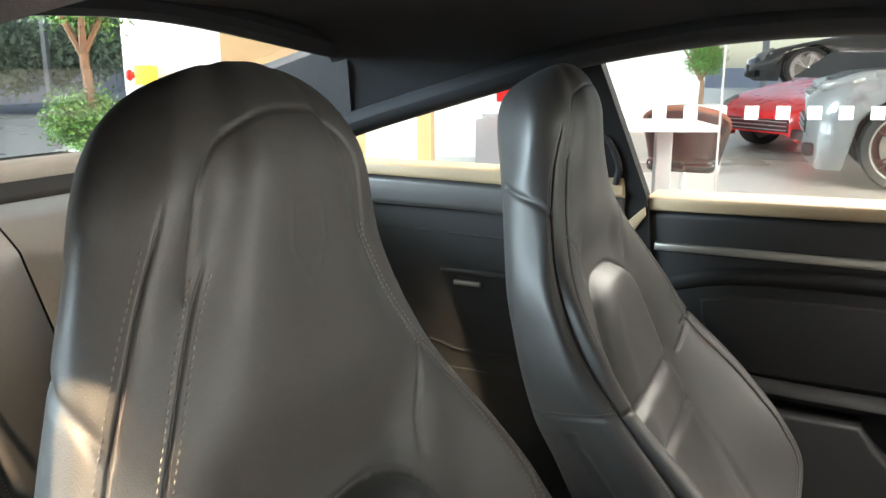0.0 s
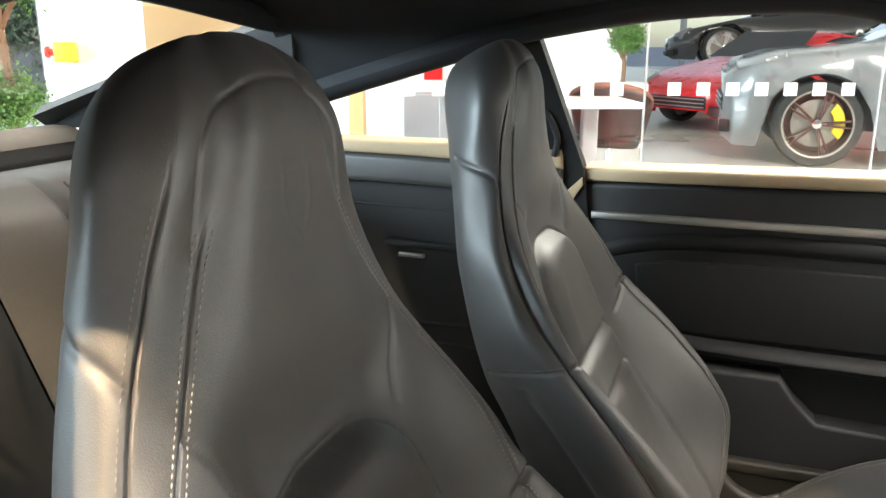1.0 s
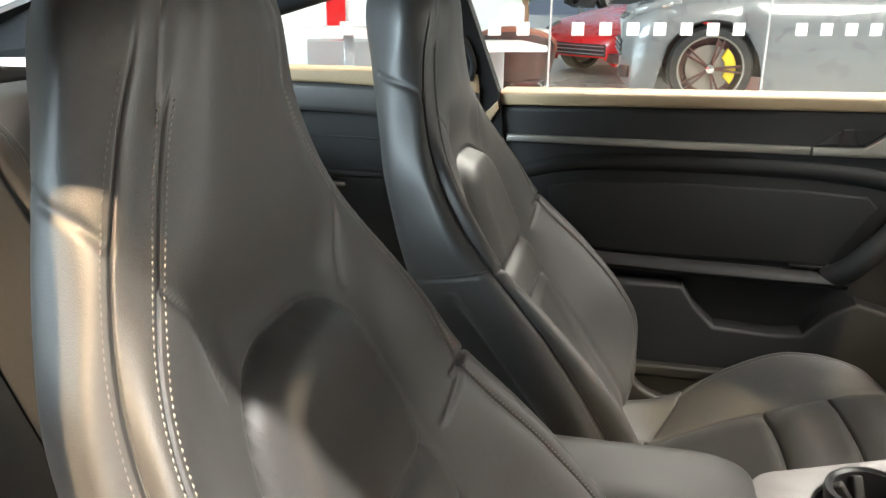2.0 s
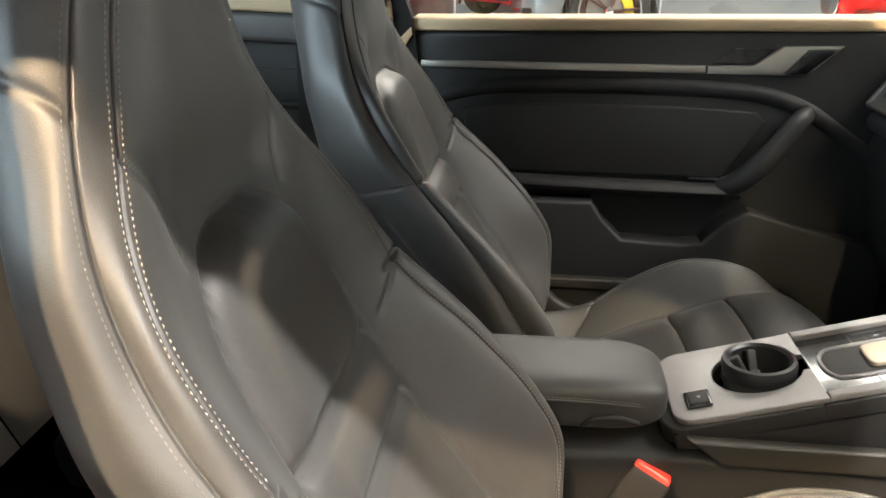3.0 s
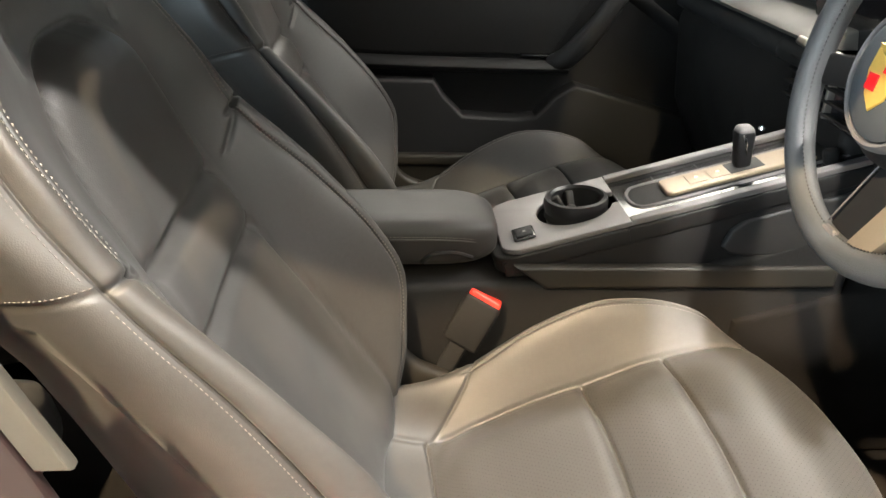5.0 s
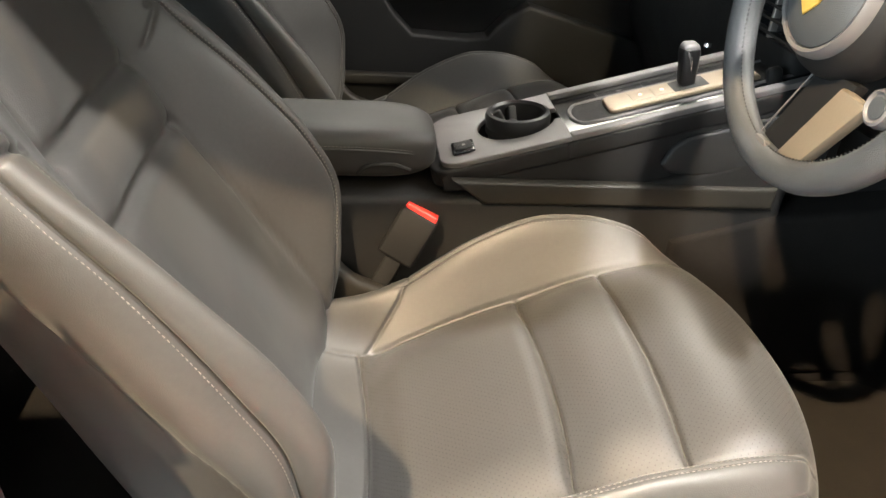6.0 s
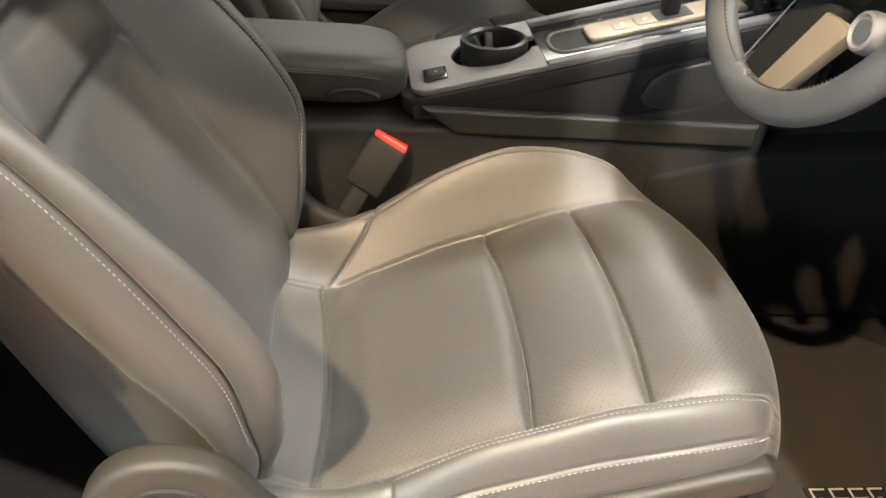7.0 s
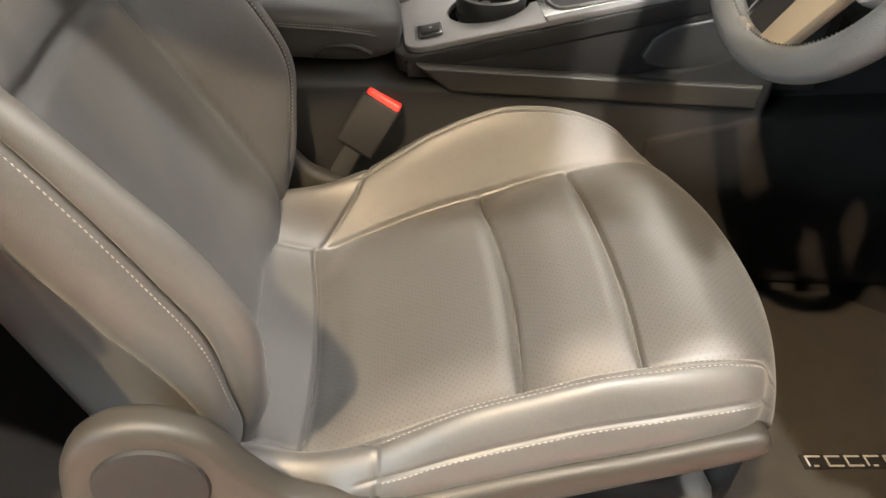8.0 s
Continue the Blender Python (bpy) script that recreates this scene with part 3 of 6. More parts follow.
def seat_cushion(seat):
    m, n = 520, 300
    q = np.linspace(0, 13, m)
    u = np.linspace(-5.5, 5.5, n)
    tab = CUSHION(q)
    X, V, Z = (np.zeros((m, n)) for _ in range(3))
    A = np.abs(u)
    pressed = np.interp(tab[:, 0], (0.07, 0.125, 0.20, 0.26, 0.345, 0.39, 0.43, 0.475, 0.507, 0.53), (0.0, 0.006, -0.002, -0.013, -0.005, 0.008, 0.018, 0.020, 0.012, 0.0)) * (q < 11.9)
    w = np.hanning(61) / np.hanning(61).sum()
    pressed = np.convolve(np.pad(pressed, 30, "edge"), w, "valid")
    for r in range(m):
        x, zc, wi, zi, wc, zr, wo, zo, wl, zl = tab[r]
        pts = np.array([(-0.55 * wi, zc), (0, zc), (0.55 * wi, zc), (wi, zi), (wc, zr), (wo, zo), (wl, zl), (wl - 0.02, zl - 0.03), (wl - 0.05, zl - 0.035)])
        k = np.clip(A, 0, 6) + 1
        i = np.clip(np.floor(k).astype(int), 1, 6)
        f = (k - i)[:, None]
        a, b, c, d = pts[i - 1], pts[i], pts[i + 1], pts[i + 2]
        p = 0.5 * (2 * b + (c - a) * f + (2 * a - 5 * b + 4 * c - d) * f ** 2 + (3 * b - a - 3 * c + d) * f ** 3)
        low = pressed[r]
        # the entry side's bolster is pressed down in its middle
        lift = low * smoothstep(A, 2.0, 3.0) * (1 - 0.6 * smoothstep(A, 3.0, 4.0)) * (1 - smoothstep(A, 4.2, 5.2)) * (u < 0)
        V[r], Z[r] = p[:, 0] * np.sign(u), p[:, 1] + lift
        X[r] = x - 0.055 * np.clip(np.abs(V[r]) / 0.22, 0, 1.2) ** 2.2 * smoothstep(np.array(q[r]), 7.5, 10.5)
    P = np.stack([X, V, Z], -1)
    N = surface_normals(P)
    if N[m // 2, n // 2, 2] < 0:
        N = -N
    H = np.zeros((m, n))
    U = u[None, :].repeat(m, 0)
    AU = np.abs(U)
    Q = q[:, None].repeat(n, 1)
    for k, depth, wide, soft in ((2, 0.0035, 0.0035, 0.006), (3, 0.0030, 0.0020, 0.002), (4, 0.0020, 0.0020, 0.001)):
        for sign in (1, -1):
            j = int(np.argmin(np.abs(u - sign * k)))
            dist = np.linalg.norm(P - P[:, j:j + 1], axis=2)
            on = 1 - smoothstep(Q, 9.2, 10.4) if k == 2 else 1 - smoothstep(Q, 9.8, 11)
            H -= (depth * np.exp(-(dist / wide) ** 2) + soft * 0.5 * np.exp(-(dist / 0.014) ** 2)) * on * smoothstep(Q, 2.6 if k > 2 else 1.9, 3.0 if k > 2 else 2.2)
    mid = AU < 2
    edge = 1 - (1 - np.clip((2 - AU) / 0.9, 0, 1)) ** 2
    bow = X + 0.010 * (V / 0.16) ** 2
    for xc in (0.070, 0.272, 0.376):
        H -= np.where(mid, 0.0058 * np.exp(-((bow - xc) / 0.0030) ** 2), 0)
    for lo, hi, up in ((0.07, 0.272, 0.018), (0.272, 0.376, 0.019), (0.376, 0.50, 0.013)):
        rise = 1 - (1 - np.clip((bow - lo) / 0.055, 0, 1)) ** 2
        roll = np.sqrt(np.clip(1 - (1 - np.clip((hi - bow) / 0.021, 0, 1)) ** 2, 0, 1)) if hi < 0.5 else 1 - smoothstep(bow, 0.44, 0.50)
        H += np.where(mid & (bow >= lo) & (bow < hi), up * rise * roll * edge, 0)
    corner = [(0.255, 0.126), (0.22, 0.124), (0.20, 0.112), (0.18, 0.09), (0.158, 0.068), (0.150, 0.0)]
    for g in (1, -1):
        dist = line_distance(V, X, [(g * a, b) for a, b in corner])
        H -= np.where(AU > 1.6, 0.0022 * np.exp(-(dist / 0.0024) ** 2) + 0.001 * np.exp(-(dist / 0.014) ** 2), 0)
    P = P + N * H[..., None]
    region = np.zeros((m, n), int)
    behind = X < np.interp(np.abs(V), (0.15, 0.158, 0.18, 0.2, 0.22, 0.255), (0.0, 0.068, 0.09, 0.112, 0.124, 0.126))
    region[(AU >= 2) & (U < 0)] = 1
    region[(AU >= 2) & (U > 0)] = 2
    region[(AU >= 3) & (U < 0)] = 3
    region[(AU >= 3) & (U > 0)] = 4
    region[(AU >= 1.95) & behind & (U < 0)] = 5
    region[(AU >= 1.95) & behind & (U > 0)] = 6
    region[mid & (bow < 0.07)] = 7
    region[mid & (bow >= 0.07)] = 8
    region[mid & (bow >= 0.272)] = 9
    region[(mid & (bow >= 0.376)) | (Q > 9.6)] = 10
    uv = np.stack([V, X], -1)
    names = {1: ("cushion_bolster", LEATHER, ""), 2: ("cushion_bolster", LEATHER, ""), 3: ("bolster_side", LEATHER, ""), 4: ("bolster_side", LEATHER, ""),
             5: ("corner_gusset", LEATHER, ""), 6: ("corner_gusset", LEATHER, ""), 7: ("rear_strip", LEATHER, ""),
             8: ("seat_panel", LEATHER_P, "perforated leather panel"), 9: ("seat_panel", LEATHER_P, "perforated leather panel"), 10: ("front_panel", LEATHER_P, "perforated leather panel")}
    flip = surface_normals(P)[m // 2, n // 2, 2] < 0
    made = split_sheet(P, region, names, seat, False, uv, flip)

    def along(k, q0, q1, off):
        rows = [r for r in range(m) if q0 <= q[r] <= q1]
        j = int(np.argmin(np.abs(u - k)))
        pts, nor = [], []
        for r in rows:
            step, jj, run = (1 if off > 0 else -1), j, 0.0
            while run < abs(off):
                run += np.linalg.norm(P[r, jj + step] - P[r, jj])
                jj += step
            pts.append(P[r, jj])
            nor.append(N[r, jj])
        pts, nor = np.array(pts), np.array(nor)
        w = np.hanning(15)[1:-1]
        w = w / w.sum()
        flat = np.stack([np.convolve(np.pad(pts[:, c], 6, "reflect", reflect_type="odd"), w, "valid") for c in range(3)], 1)
        return flat + nor * np.sum((pts - flat) * nor, axis=1, keepdims=True) * 0.6, nor

    for side in (1, -1):
        for off in (0.0045, -0.0045):
            stitches(*along(3 * side, 3.05, 9.8, off), THREAD if side < 0 else DARK_THREAD, made[1 if side < 0 else 2])
        stitches(*along(4 * side, 3.05, 9.8, 0.004 * side), THREAD, made[3 if side < 0 else 4])


def seat_base(seat):
    for side in (-1, 1):
        outline = [(-0.120, 0.37), (-0.112, 0.425), (-0.085, 0.457), (-0.045, 0.465), (-0.005, 0.448), (0.030, 0.402), (0.065, 0.372), (0.13, 0.362), (0.25, 0.398), (0.34, 0.422), (0.41, 0.444),
                   (0.442, 0.448), (0.448, 0.430), (0.42, 0.414), (0.346, 0.390), (0.234, 0.354), (0.15, 0.328), (0.06, 0.312), (-0.05, 0.306), (-0.105, 0.332)]
        m = Matrix.Translation((0, 0.232 if side > 0 else -0.262, 0)) @ XZ
        trim = part("side_trim", prism([tuple(p) for p in smooth_path(outline + outline[:1], 90)[:-1]], 0.03, m, 0.010, 4), TRIM, seat, "dark moulded side trim")
        disc = turned([(0.001, 0.004), (0.040, 0.004), (0.0435, 0.003), (0.045, 0.0), (0.045, -0.01)], 40,
                      Matrix.Translation((-0.048, side * 0.262, 0.398)) @ Matrix.Rotation(radians(-90 * side), 4, "X"))
        part("hinge_cover", disc, PLASTIC, trim, "round dark hinge cover")
        low = rounded_box((0.50, 0.03, 0.075), (0.20, side * 0.222, 0.255), 0.008)
        part("side_rail", low, RUBBER, seat)
        runner = rounded_box((0.56, 0.05, 0.05), (0.18, side * 0.18, 0.195), 0.006)
        part("floor_runner", runner, BRUSHED, seat)
    part("seat_pan", rounded_box((0.42, 0.40, 0.10), (0.27, 0, 0.235), 0.02), RUBBER, seat)
    part("front_skirt", rounded_box((0.03, 0.36, 0.14), (0.49, 0, 0.285), 0.012), PLASTIC, seat)


SEAT_LABEL = "black leather sports seat with pale stitching"
driver_seat = thing("front_seat", SEAT_LABEL + " beside the open door", "car seat", "front seats")
seat_back(driver_seat)
seat_cushion(driver_seat)
seat_base(driver_seat)
driver_seat.location = (0, 0.383, 0)
passenger_seat = copy_thing(driver_seat, pose(0.0, 1.099, 0.0))
tagged(passenger_seat, SEAT_LABEL + " beside the closed door")


# ---------------------------------------------------------------- seat belt buckles
def belt_buckle(at, turn):
    b = thing("seat_belt_buckle", "black seat belt buckle with a red release button", "seat belt", "belt buckles")
    part("body", rounded_box((0.054, 0.029, 0.075), (0, 0, -0.032), 0.006, taper=(1.0, 1.0)), PLASTIC, b)
    part("release_button", rounded_box((0.047, 0.023, 0.012), (0, 0, 0.006), 0.003), RED_CLIP, b, "bright red push button")
    part("slot", rounded_box((0.030, 0.004, 0.004), (0, 0.0085, 0.0125), 0.001), RUBBER, b)
    part("stalk", rounded_box((0.026, 0.012, 0.13), (0, 0, -0.125), 0.004), PLASTIC, b)
    b.matrix_basis = Matrix.Translation(at) @ turn
    return b


belt_buckle((0.140, 0.650, 0.462), Euler((radians(-14), radians(24), radians(-18))).to_matrix().to_4x4())
belt_buckle((0.02, 0.845, 0.43), Euler((radians(10), radians(20), radians(10))).to_matrix().to_4x4())



# ---------------------------------------------------------------- coupe interior: centre console
def rot_y(deg):
    return Matrix.Rotation(radians(deg), 4, "Y")


console = thing("centre_console", "black centre console with gloss panels and satin rails", "centre console")
# lower body, raised in x-z and spanning the tunnel
body = [(-0.30, 0.20), (-0.30, 0.46), (0.02, 0.485), (0.18, 0.49), (0.26, 0.49), (0.45, 0.515), (0.66, 0.58), (0.66, 0.20)]
part("tunnel_body", prism(body, 0.19, Matrix.Translation((0, MID - 0.095, 0)) @ XZ, 0.012, 3), PLASTIC, console, "grained tunnel cladding")
part("tunnel_carpet", prism([(0.50, 0.185), (0.50, 0.43), (0.64, 0.47), (1.15, 0.52), (1.15, 0.185)], 0.206, Matrix.Translation((0, MID - 0.103, 0)) @ XZ, 0.012, 3), CARPET, console, "black carpeted footwell side")
for y0 in (0.646, 2 * MID - 0.666):
    part("tunnel_shoulder", prism([(0.180, 0.5165), (0.225, 0.482), (0.64, 0.482), (0.64, 0.5165)], 0.020, Matrix.Translation((0, y0, 0)) @ XZ, 0.0075, 4), TRIM, console, "rounded grained shoulder")
# upper tray with its slope
SLOPE = rot_y(-16.2)


def on_slope(x, y, up=0.0):
    """A place on the sloping console top."""
    return (x, MID + y, 0.530 + (x - 0.165) * 0.2905 + up)


def deck(name, x0, x1, y0, y1, mat, up=0.0, thick=0.008, bevel=0.002, label="", parent=console):
    c = on_slope((x0 + x1) / 2, (y0 + y1) / 2, up)
    return part(name, rounded_box(((x1 - x0) / math.cos(radians(16.2)), y1 - y0, thick), c, bevel, SLOPE), mat, parent, label)


def plate(name, outline, up, thick, mat, bevel=0.002, label="", parent=console):
    """An outline in x and y laid on the slope."""
    m = Matrix.Translation(on_slope(0, 0, up)) @ SLOPE @ Matrix.Diagonal((1 / math.cos(radians(16.2)), 1, 1, 1))
    return part(name, prism(outline, thick, m, bevel, 3), mat, parent, label)


def round_end(x0, x1, half, r, k=8):
    """Outline with two rounded corners at x0 and a straight end at x1."""
    a = [(x0 + r - r * math.cos(q), half - r + r * math.sin(q)) for q in np.linspace(math.pi / 2, 0, k)]
    return [(x1, half)] + a + [(x, -y) for x, y in a[::-1]] + [(x1, -half)]


CUP_X, CUP_Y, CUP_R = 0.281, 0.005, 0.0530
hole = [(CUP_X + CUP_R * math.cos(q), CUP_Y + CUP_R * math.sin(q)) for q in np.linspace(-0.35, -2 * math.pi + 0.35, 44)]
plate("front_tray", round_end(0.168, 0.340, 0.083, 0.026) + [(0.340, hole[0][1])] + hole + [(0.340, hole[-1][1])], -0.010, 0.008, TRAY, 0.002, "lilac grey tray round the cup holder")
plate("tray_rim", round_end(0.160, 0.340, 0.086, 0.030) + [(0.340, hole[0][1])] + hole + [(0.340, hole[-1][1])], -0.036, 0.0255, PLASTIC, 0.004, "rounded dark rim")
for side in (-1, 1):
    wall = [(0.172, 0.492), (0.166, 0.512), (0.18, 0.524), (0.31, 0.560), (0.50, 0.615), (0.72, 0.679), (0.72, 0.505), (0.45, 0.505), (0.30, 0.500)]
    part("side_wall", prism(wall, 0.014, Matrix.Translation((0, MID + (0.070 if side > 0 else -0.084), 0)) @ XZ, 0.004, 3), PLASTIC, console)
    band = [(0.3405, side * 0.083), (0.715, side * 0.083), (0.715, side * 0.068), (0.3405, side * 0.068)]
    plate("rim_band", [(0.3405, side * 0.086), (0.72, side * 0.086), (0.72, side * 0.060), (0.3405, side * 0.060)][::side], -0.036, 0.0255, PLASTIC, 0.004)
    plate("edge_rail", band[::side], -0.010, 0.009, TRAY, 0.002, "flat lilac grey rail")
    knee = [(0.465, 0.545), (0.475, 0.570), (0.495, 0.585), (0.70, 0.645), (0.70, 0.535), (0.50, 0.530), (0.475, 0.534)]
    part("knee_pad", prism(knee, 0.010, Matrix.Translation((0, MID + (0.084 if side > 0 else -0.094), 0)) @ XZ, 0.005, 3), PANEL, console)
plate("gloss_deck", round_end(0.3445, 0.71, 0.0675, 0.004, 3), -0.024, 0.012, GLOSS, 0.002, "piano black deck")
deck("button_panel", 0.184, 0.214, -0.060, -0.024, GLOSS, 0.0005, 0.004)
push = deck("button", 0.187, 0.211, -0.056, -0.030, PLASTIC, 0.003, 0.004)
deck("mark", 0.197, 0.201, -0.046, -0.041, TRAY, 0.0052, 0.0006, 0.0, parent=push)
# rounded rim of the shifter recess, its floor and the switch plate
rim = [on_slope(0.66, -0.036, -0.011), on_slope(0.50, -0.036, -0.011), on_slope(0.385, -0.036, -0.011), on_slope(0.362, -0.026, -0.011), on_slope(0.356, 0.0, -0.011), on_slope(0.362, 0.026, -0.011), on_slope(0.385, 0.036, -0.011), on_slope(0.50, 0.036, -0.011), on_slope(0.66, 0.036, -0.011)]
part("recess_rim", tube(smooth_path(rim, 60), 0.0030, 8), TRAY, console, "thin grey rim")
plate("recess_floor", round_end(0.361, 0.66, 0.034, 0.014), -0.0205, 0.0095, PLASTIC, 0.001)
plate("switch_plate", round_end(0.405, 0.61, 0.025, 0.010), -0.012, 0.008, TAN_METAL, 0.003, "warm satin switch plate")
for i in range(2):
    sw = deck("switch", 0.438 + i * 0.030, 0.463 + i * 0.030, -0.016, 0.016, TAN_METAL, -0.0035, 0.002, 0.0008)
    deck("mark", 0.449 + i * 0.030, 0.453 + i * 0.030, -0.002, 0.002, glow("lit_mark", (1.0, 0.8, 0.45), 1.2), -0.0020, 0.001, 0.0003, parent=sw)
deck("shift_slot", 0.495, 0.542, -0.016, 0.020, RUBBER, -0.0045, 0.003, 0.001)
for y in (-0.052, 0.052):
    for x in (0.405, 0.470, 0.545):
        deck("key_gap", x, x + 0.0012, y - 0.014, y + 0.014, RUBBER, -0.0119, 0.0010, 0.0)
    deck("key_mark", 0.434, 0.440, y - 0.0012, y + 0.0012, TRAY, -0.0117, 0.0008, 0.0)
deck("small_knob", 0.605, 0.625, -0.056, -0.040, PLASTIC, 0.0, 0.025, 0.006)

# gear selector
selector = thing("gear_selector", "short black gear selector with a chrome edge on the console", "gear selector")
c = Vector(on_slope(0.515, 0.004, -0.008))
part("gaiter", rounded_box((0.036, 0.026, 0.010), c, 0.003, SLOPE), RUBBER, selector)
lean = rot_y(-6)
part("lever", rounded_box((0.022, 0.022, 0.056), c + Vector((-0.002, 0, 0.030)), 0.006, lean, taper=(1.2, 1.25)), LEVER_BLACK, selector)
part("cap", rounded_box((0.026, 0.026, 0.012), c + Vector((-0.005, 0, 0.058)), 0.0055, lean, taper=(0.8, 0.85)), TRAY, selector, "satin cap")
part("side_trim", tube([c + Vector((-0.010, -0.0115, 0.054)), c + Vector((-0.004, -0.0115, 0.040)), c + Vector((0.002, -0.0100, 0.012))], np.array((0.003, 0.0022, 0.001)), 8), CHROME, selector, "chrome edge")
for i in range(4):
    part("mark", rounded_box((0.001, 0.004, 0.0018), c + Vector((-0.0142 + 0.0008 * i, 0.002, 0.044 - 0.007 * i)), 0.0, lean), TRAY, selector)
part("side_button", turned([(0.001, 0.004), (0.005, 0.004), (0.006, 0.0)], 16, Matrix.Translation(c + Vector((0.018, -0.004, 0.060)))), CHROME, selector, "small chrome button")

# cup holder
cup = thing("cup_holder", "round black cup holder ring with sprung arms", "cup holder")
cx, cy, cz = CUP_X, MID + CUP_Y, 0.569
ringm = Matrix.Translation((cx, cy, cz)) @ rot_y(-6)
part("ring", turned([(0.036, -0.05), (0.040, -0.046), (0.0455, -0.008), (0.0465, 0.003), (0.0445, 0.009), (0.040, 0.0105), (0.0365, 0.007), (0.0355, 0.0), (0.033, -0.044), (0.027, -0.048)], 48, ringm, cap=False), LEVER_BLACK, cup, "thick satin black ring")
part("well", turned([(0.037, -0.047), (0.001, -0.048)], 48, ringm, cap=False), RUBBER, cup)
part("skirt", turned([(0.0445, -0.022), (0.0462, -0.020), (0.0462, -0.010)], 48, ringm, cap=False), RUBBER, cup, "rubber skirt")
for a in (100, 165, 245):
    q = radians(a)
    part("spring_arm", rounded_box((0.022, 0.013, 0.028), (cx + 0.028 * math.cos(q), cy + 0.028 * math.sin(q), cz - 0.010), 0.003, Matrix.Rotation(q, 4, "Z") @ rot_y(35)), PLASTIC, cup)

# armrest box
arm = thing("armrest", "padded black leather armrest lid with a finger catch", "armrest")
m, n = 60, 40
xs = -0.10 + 0.262 * (1 - np.cos(np.linspace(0, math.pi, m))) / 2
P = np.zeros((m, n, 3))
for i, x in enumerate(xs):
    f = (x + 0.10) / 0.262
    end = max(1 - max((f - 0.66) / 0.341, 0) ** 2.6, 0.0) ** 0.5
    w, hgt = 0.074 * (0.55 + 0.45 * end), 0.058 * (0.42 + 0.58 * end)
    z0 = 0.496 + 0.002 * f
    for j, a in enumerate(np.linspace(0, 2 * math.pi, n, endpoint=False)):
        cc, ss = math.cos(a), math.sin(a)
        e = 0.42
        P[i, j] = (x, MID + w * math.copysign(abs(cc) ** e, cc), z0 + 0.036 + hgt * 0.62 * math.copysign(abs(ss) ** (0.55), ss))
    if end < 0.05:
        P[i, :, 0] = x
raw("lid", np.vstack([P.reshape(-1, 3), [P[0].mean(0), P[-1].mean(0)]]),
    [tuple(f) for f in sheet_faces(m, n, True)[:, ::-1]] + [(j, (j + 1) % n, m * n) for j in range(n)] + [((j + 1) % n + (m - 1) * n, j + (m - 1) * n, m * n + 1) for j in range(n)], DULL_LEATHER, arm)
seam = smooth_path([(-0.09, MID - 0.0755, 0.546), (0.06, MID - 0.0755, 0.546), (0.11, MID - 0.073, 0.543), (0.145, MID - 0.058, 0.534), (0.162, MID - 0.03, 0.528), (0.166, MID, 0.526)], 60)
part("seam", tube(seam, 0.0013, 6), RUBBER, arm)
nn = np.tile(np.array((0.0, -1.0, 0.5)), (60, 1))
stitches(seam + (0, 0, 0.004), nn, DARK_THREAD, arm)
part("catch", tube(smooth_path([(0.055, MID - 0.0755, 0.512), (0.07, MID - 0.078, 0.525), (0.10, MID - 0.0765, 0.527), (0.125, MID - 0.069, 0.516)], 20), 0.0035, 8), PLASTIC, arm, "curved finger catch")

# ---------------------------------------------------------------- coupe interior: passenger door
DY = 1.43
door = thing("passenger_door", "closed car door panel in dark leather with a satin trim strip", "car door")
shell = [(-0.262, 0.30), (-0.262, 0.905), (0.66, 0.925), (0.70, 0.86), (0.70, 0.30)]
part("panel", prism(shell, 0.05, Matrix.Translation((0, DY, 0)) @ XZ, 0.012, 3), PANEL, door)
sill = [(-0.262, 0.906), (-0.262, 0.932), (0.68, 0.948), (0.68, 0.922)]
part("sill_cap", prism(sill, 0.10, Matrix.Translation((0, DY - 0.003, 0)) @ XZ, 0.008, 3), TAN, door, "beige window sill cap")
strip = [(-0.245, 0.838), (-0.245, 0.851), (0.31, 0.853), (0.31, 0.838)]
part("trim_strip", prism(strip, 0.014, Matrix.Translation((0, DY - 0.012, 0)) @ XZ, 0.003, 2), BRUSHED, door, "satin aluminium strip")
strip2 = [(0.313, 0.838), (0.313, 0.853), (0.40, 0.855), (0.45, 0.892), (0.56, 0.895), (0.50, 0.838)]
part("release_bezel", prism(strip2, 0.014, Matrix.Translation((0, DY - 0.013, 0)) @ XZ, 0.003, 2), BRUSHED, door, "satin bezel")
part("release_lever", prism([(0.455, 0.842), (0.495, 0.888), (0.55, 0.890), (0.495, 0.842)], 0.016, Matrix.Translation((0, DY - 0.019, 0)) @ XZ, 0.004, 2), GLOSS, door, "gloss black release lever")
part("release_recess", prism([(0.32, 0.857), (0.40, 0.860), (0.44, 0.890), (0.36, 0.885)], 0.006, Matrix.Translation((0, DY - 0.004, 0)) @ XZ, 0.001, 1), GLOSS, door)
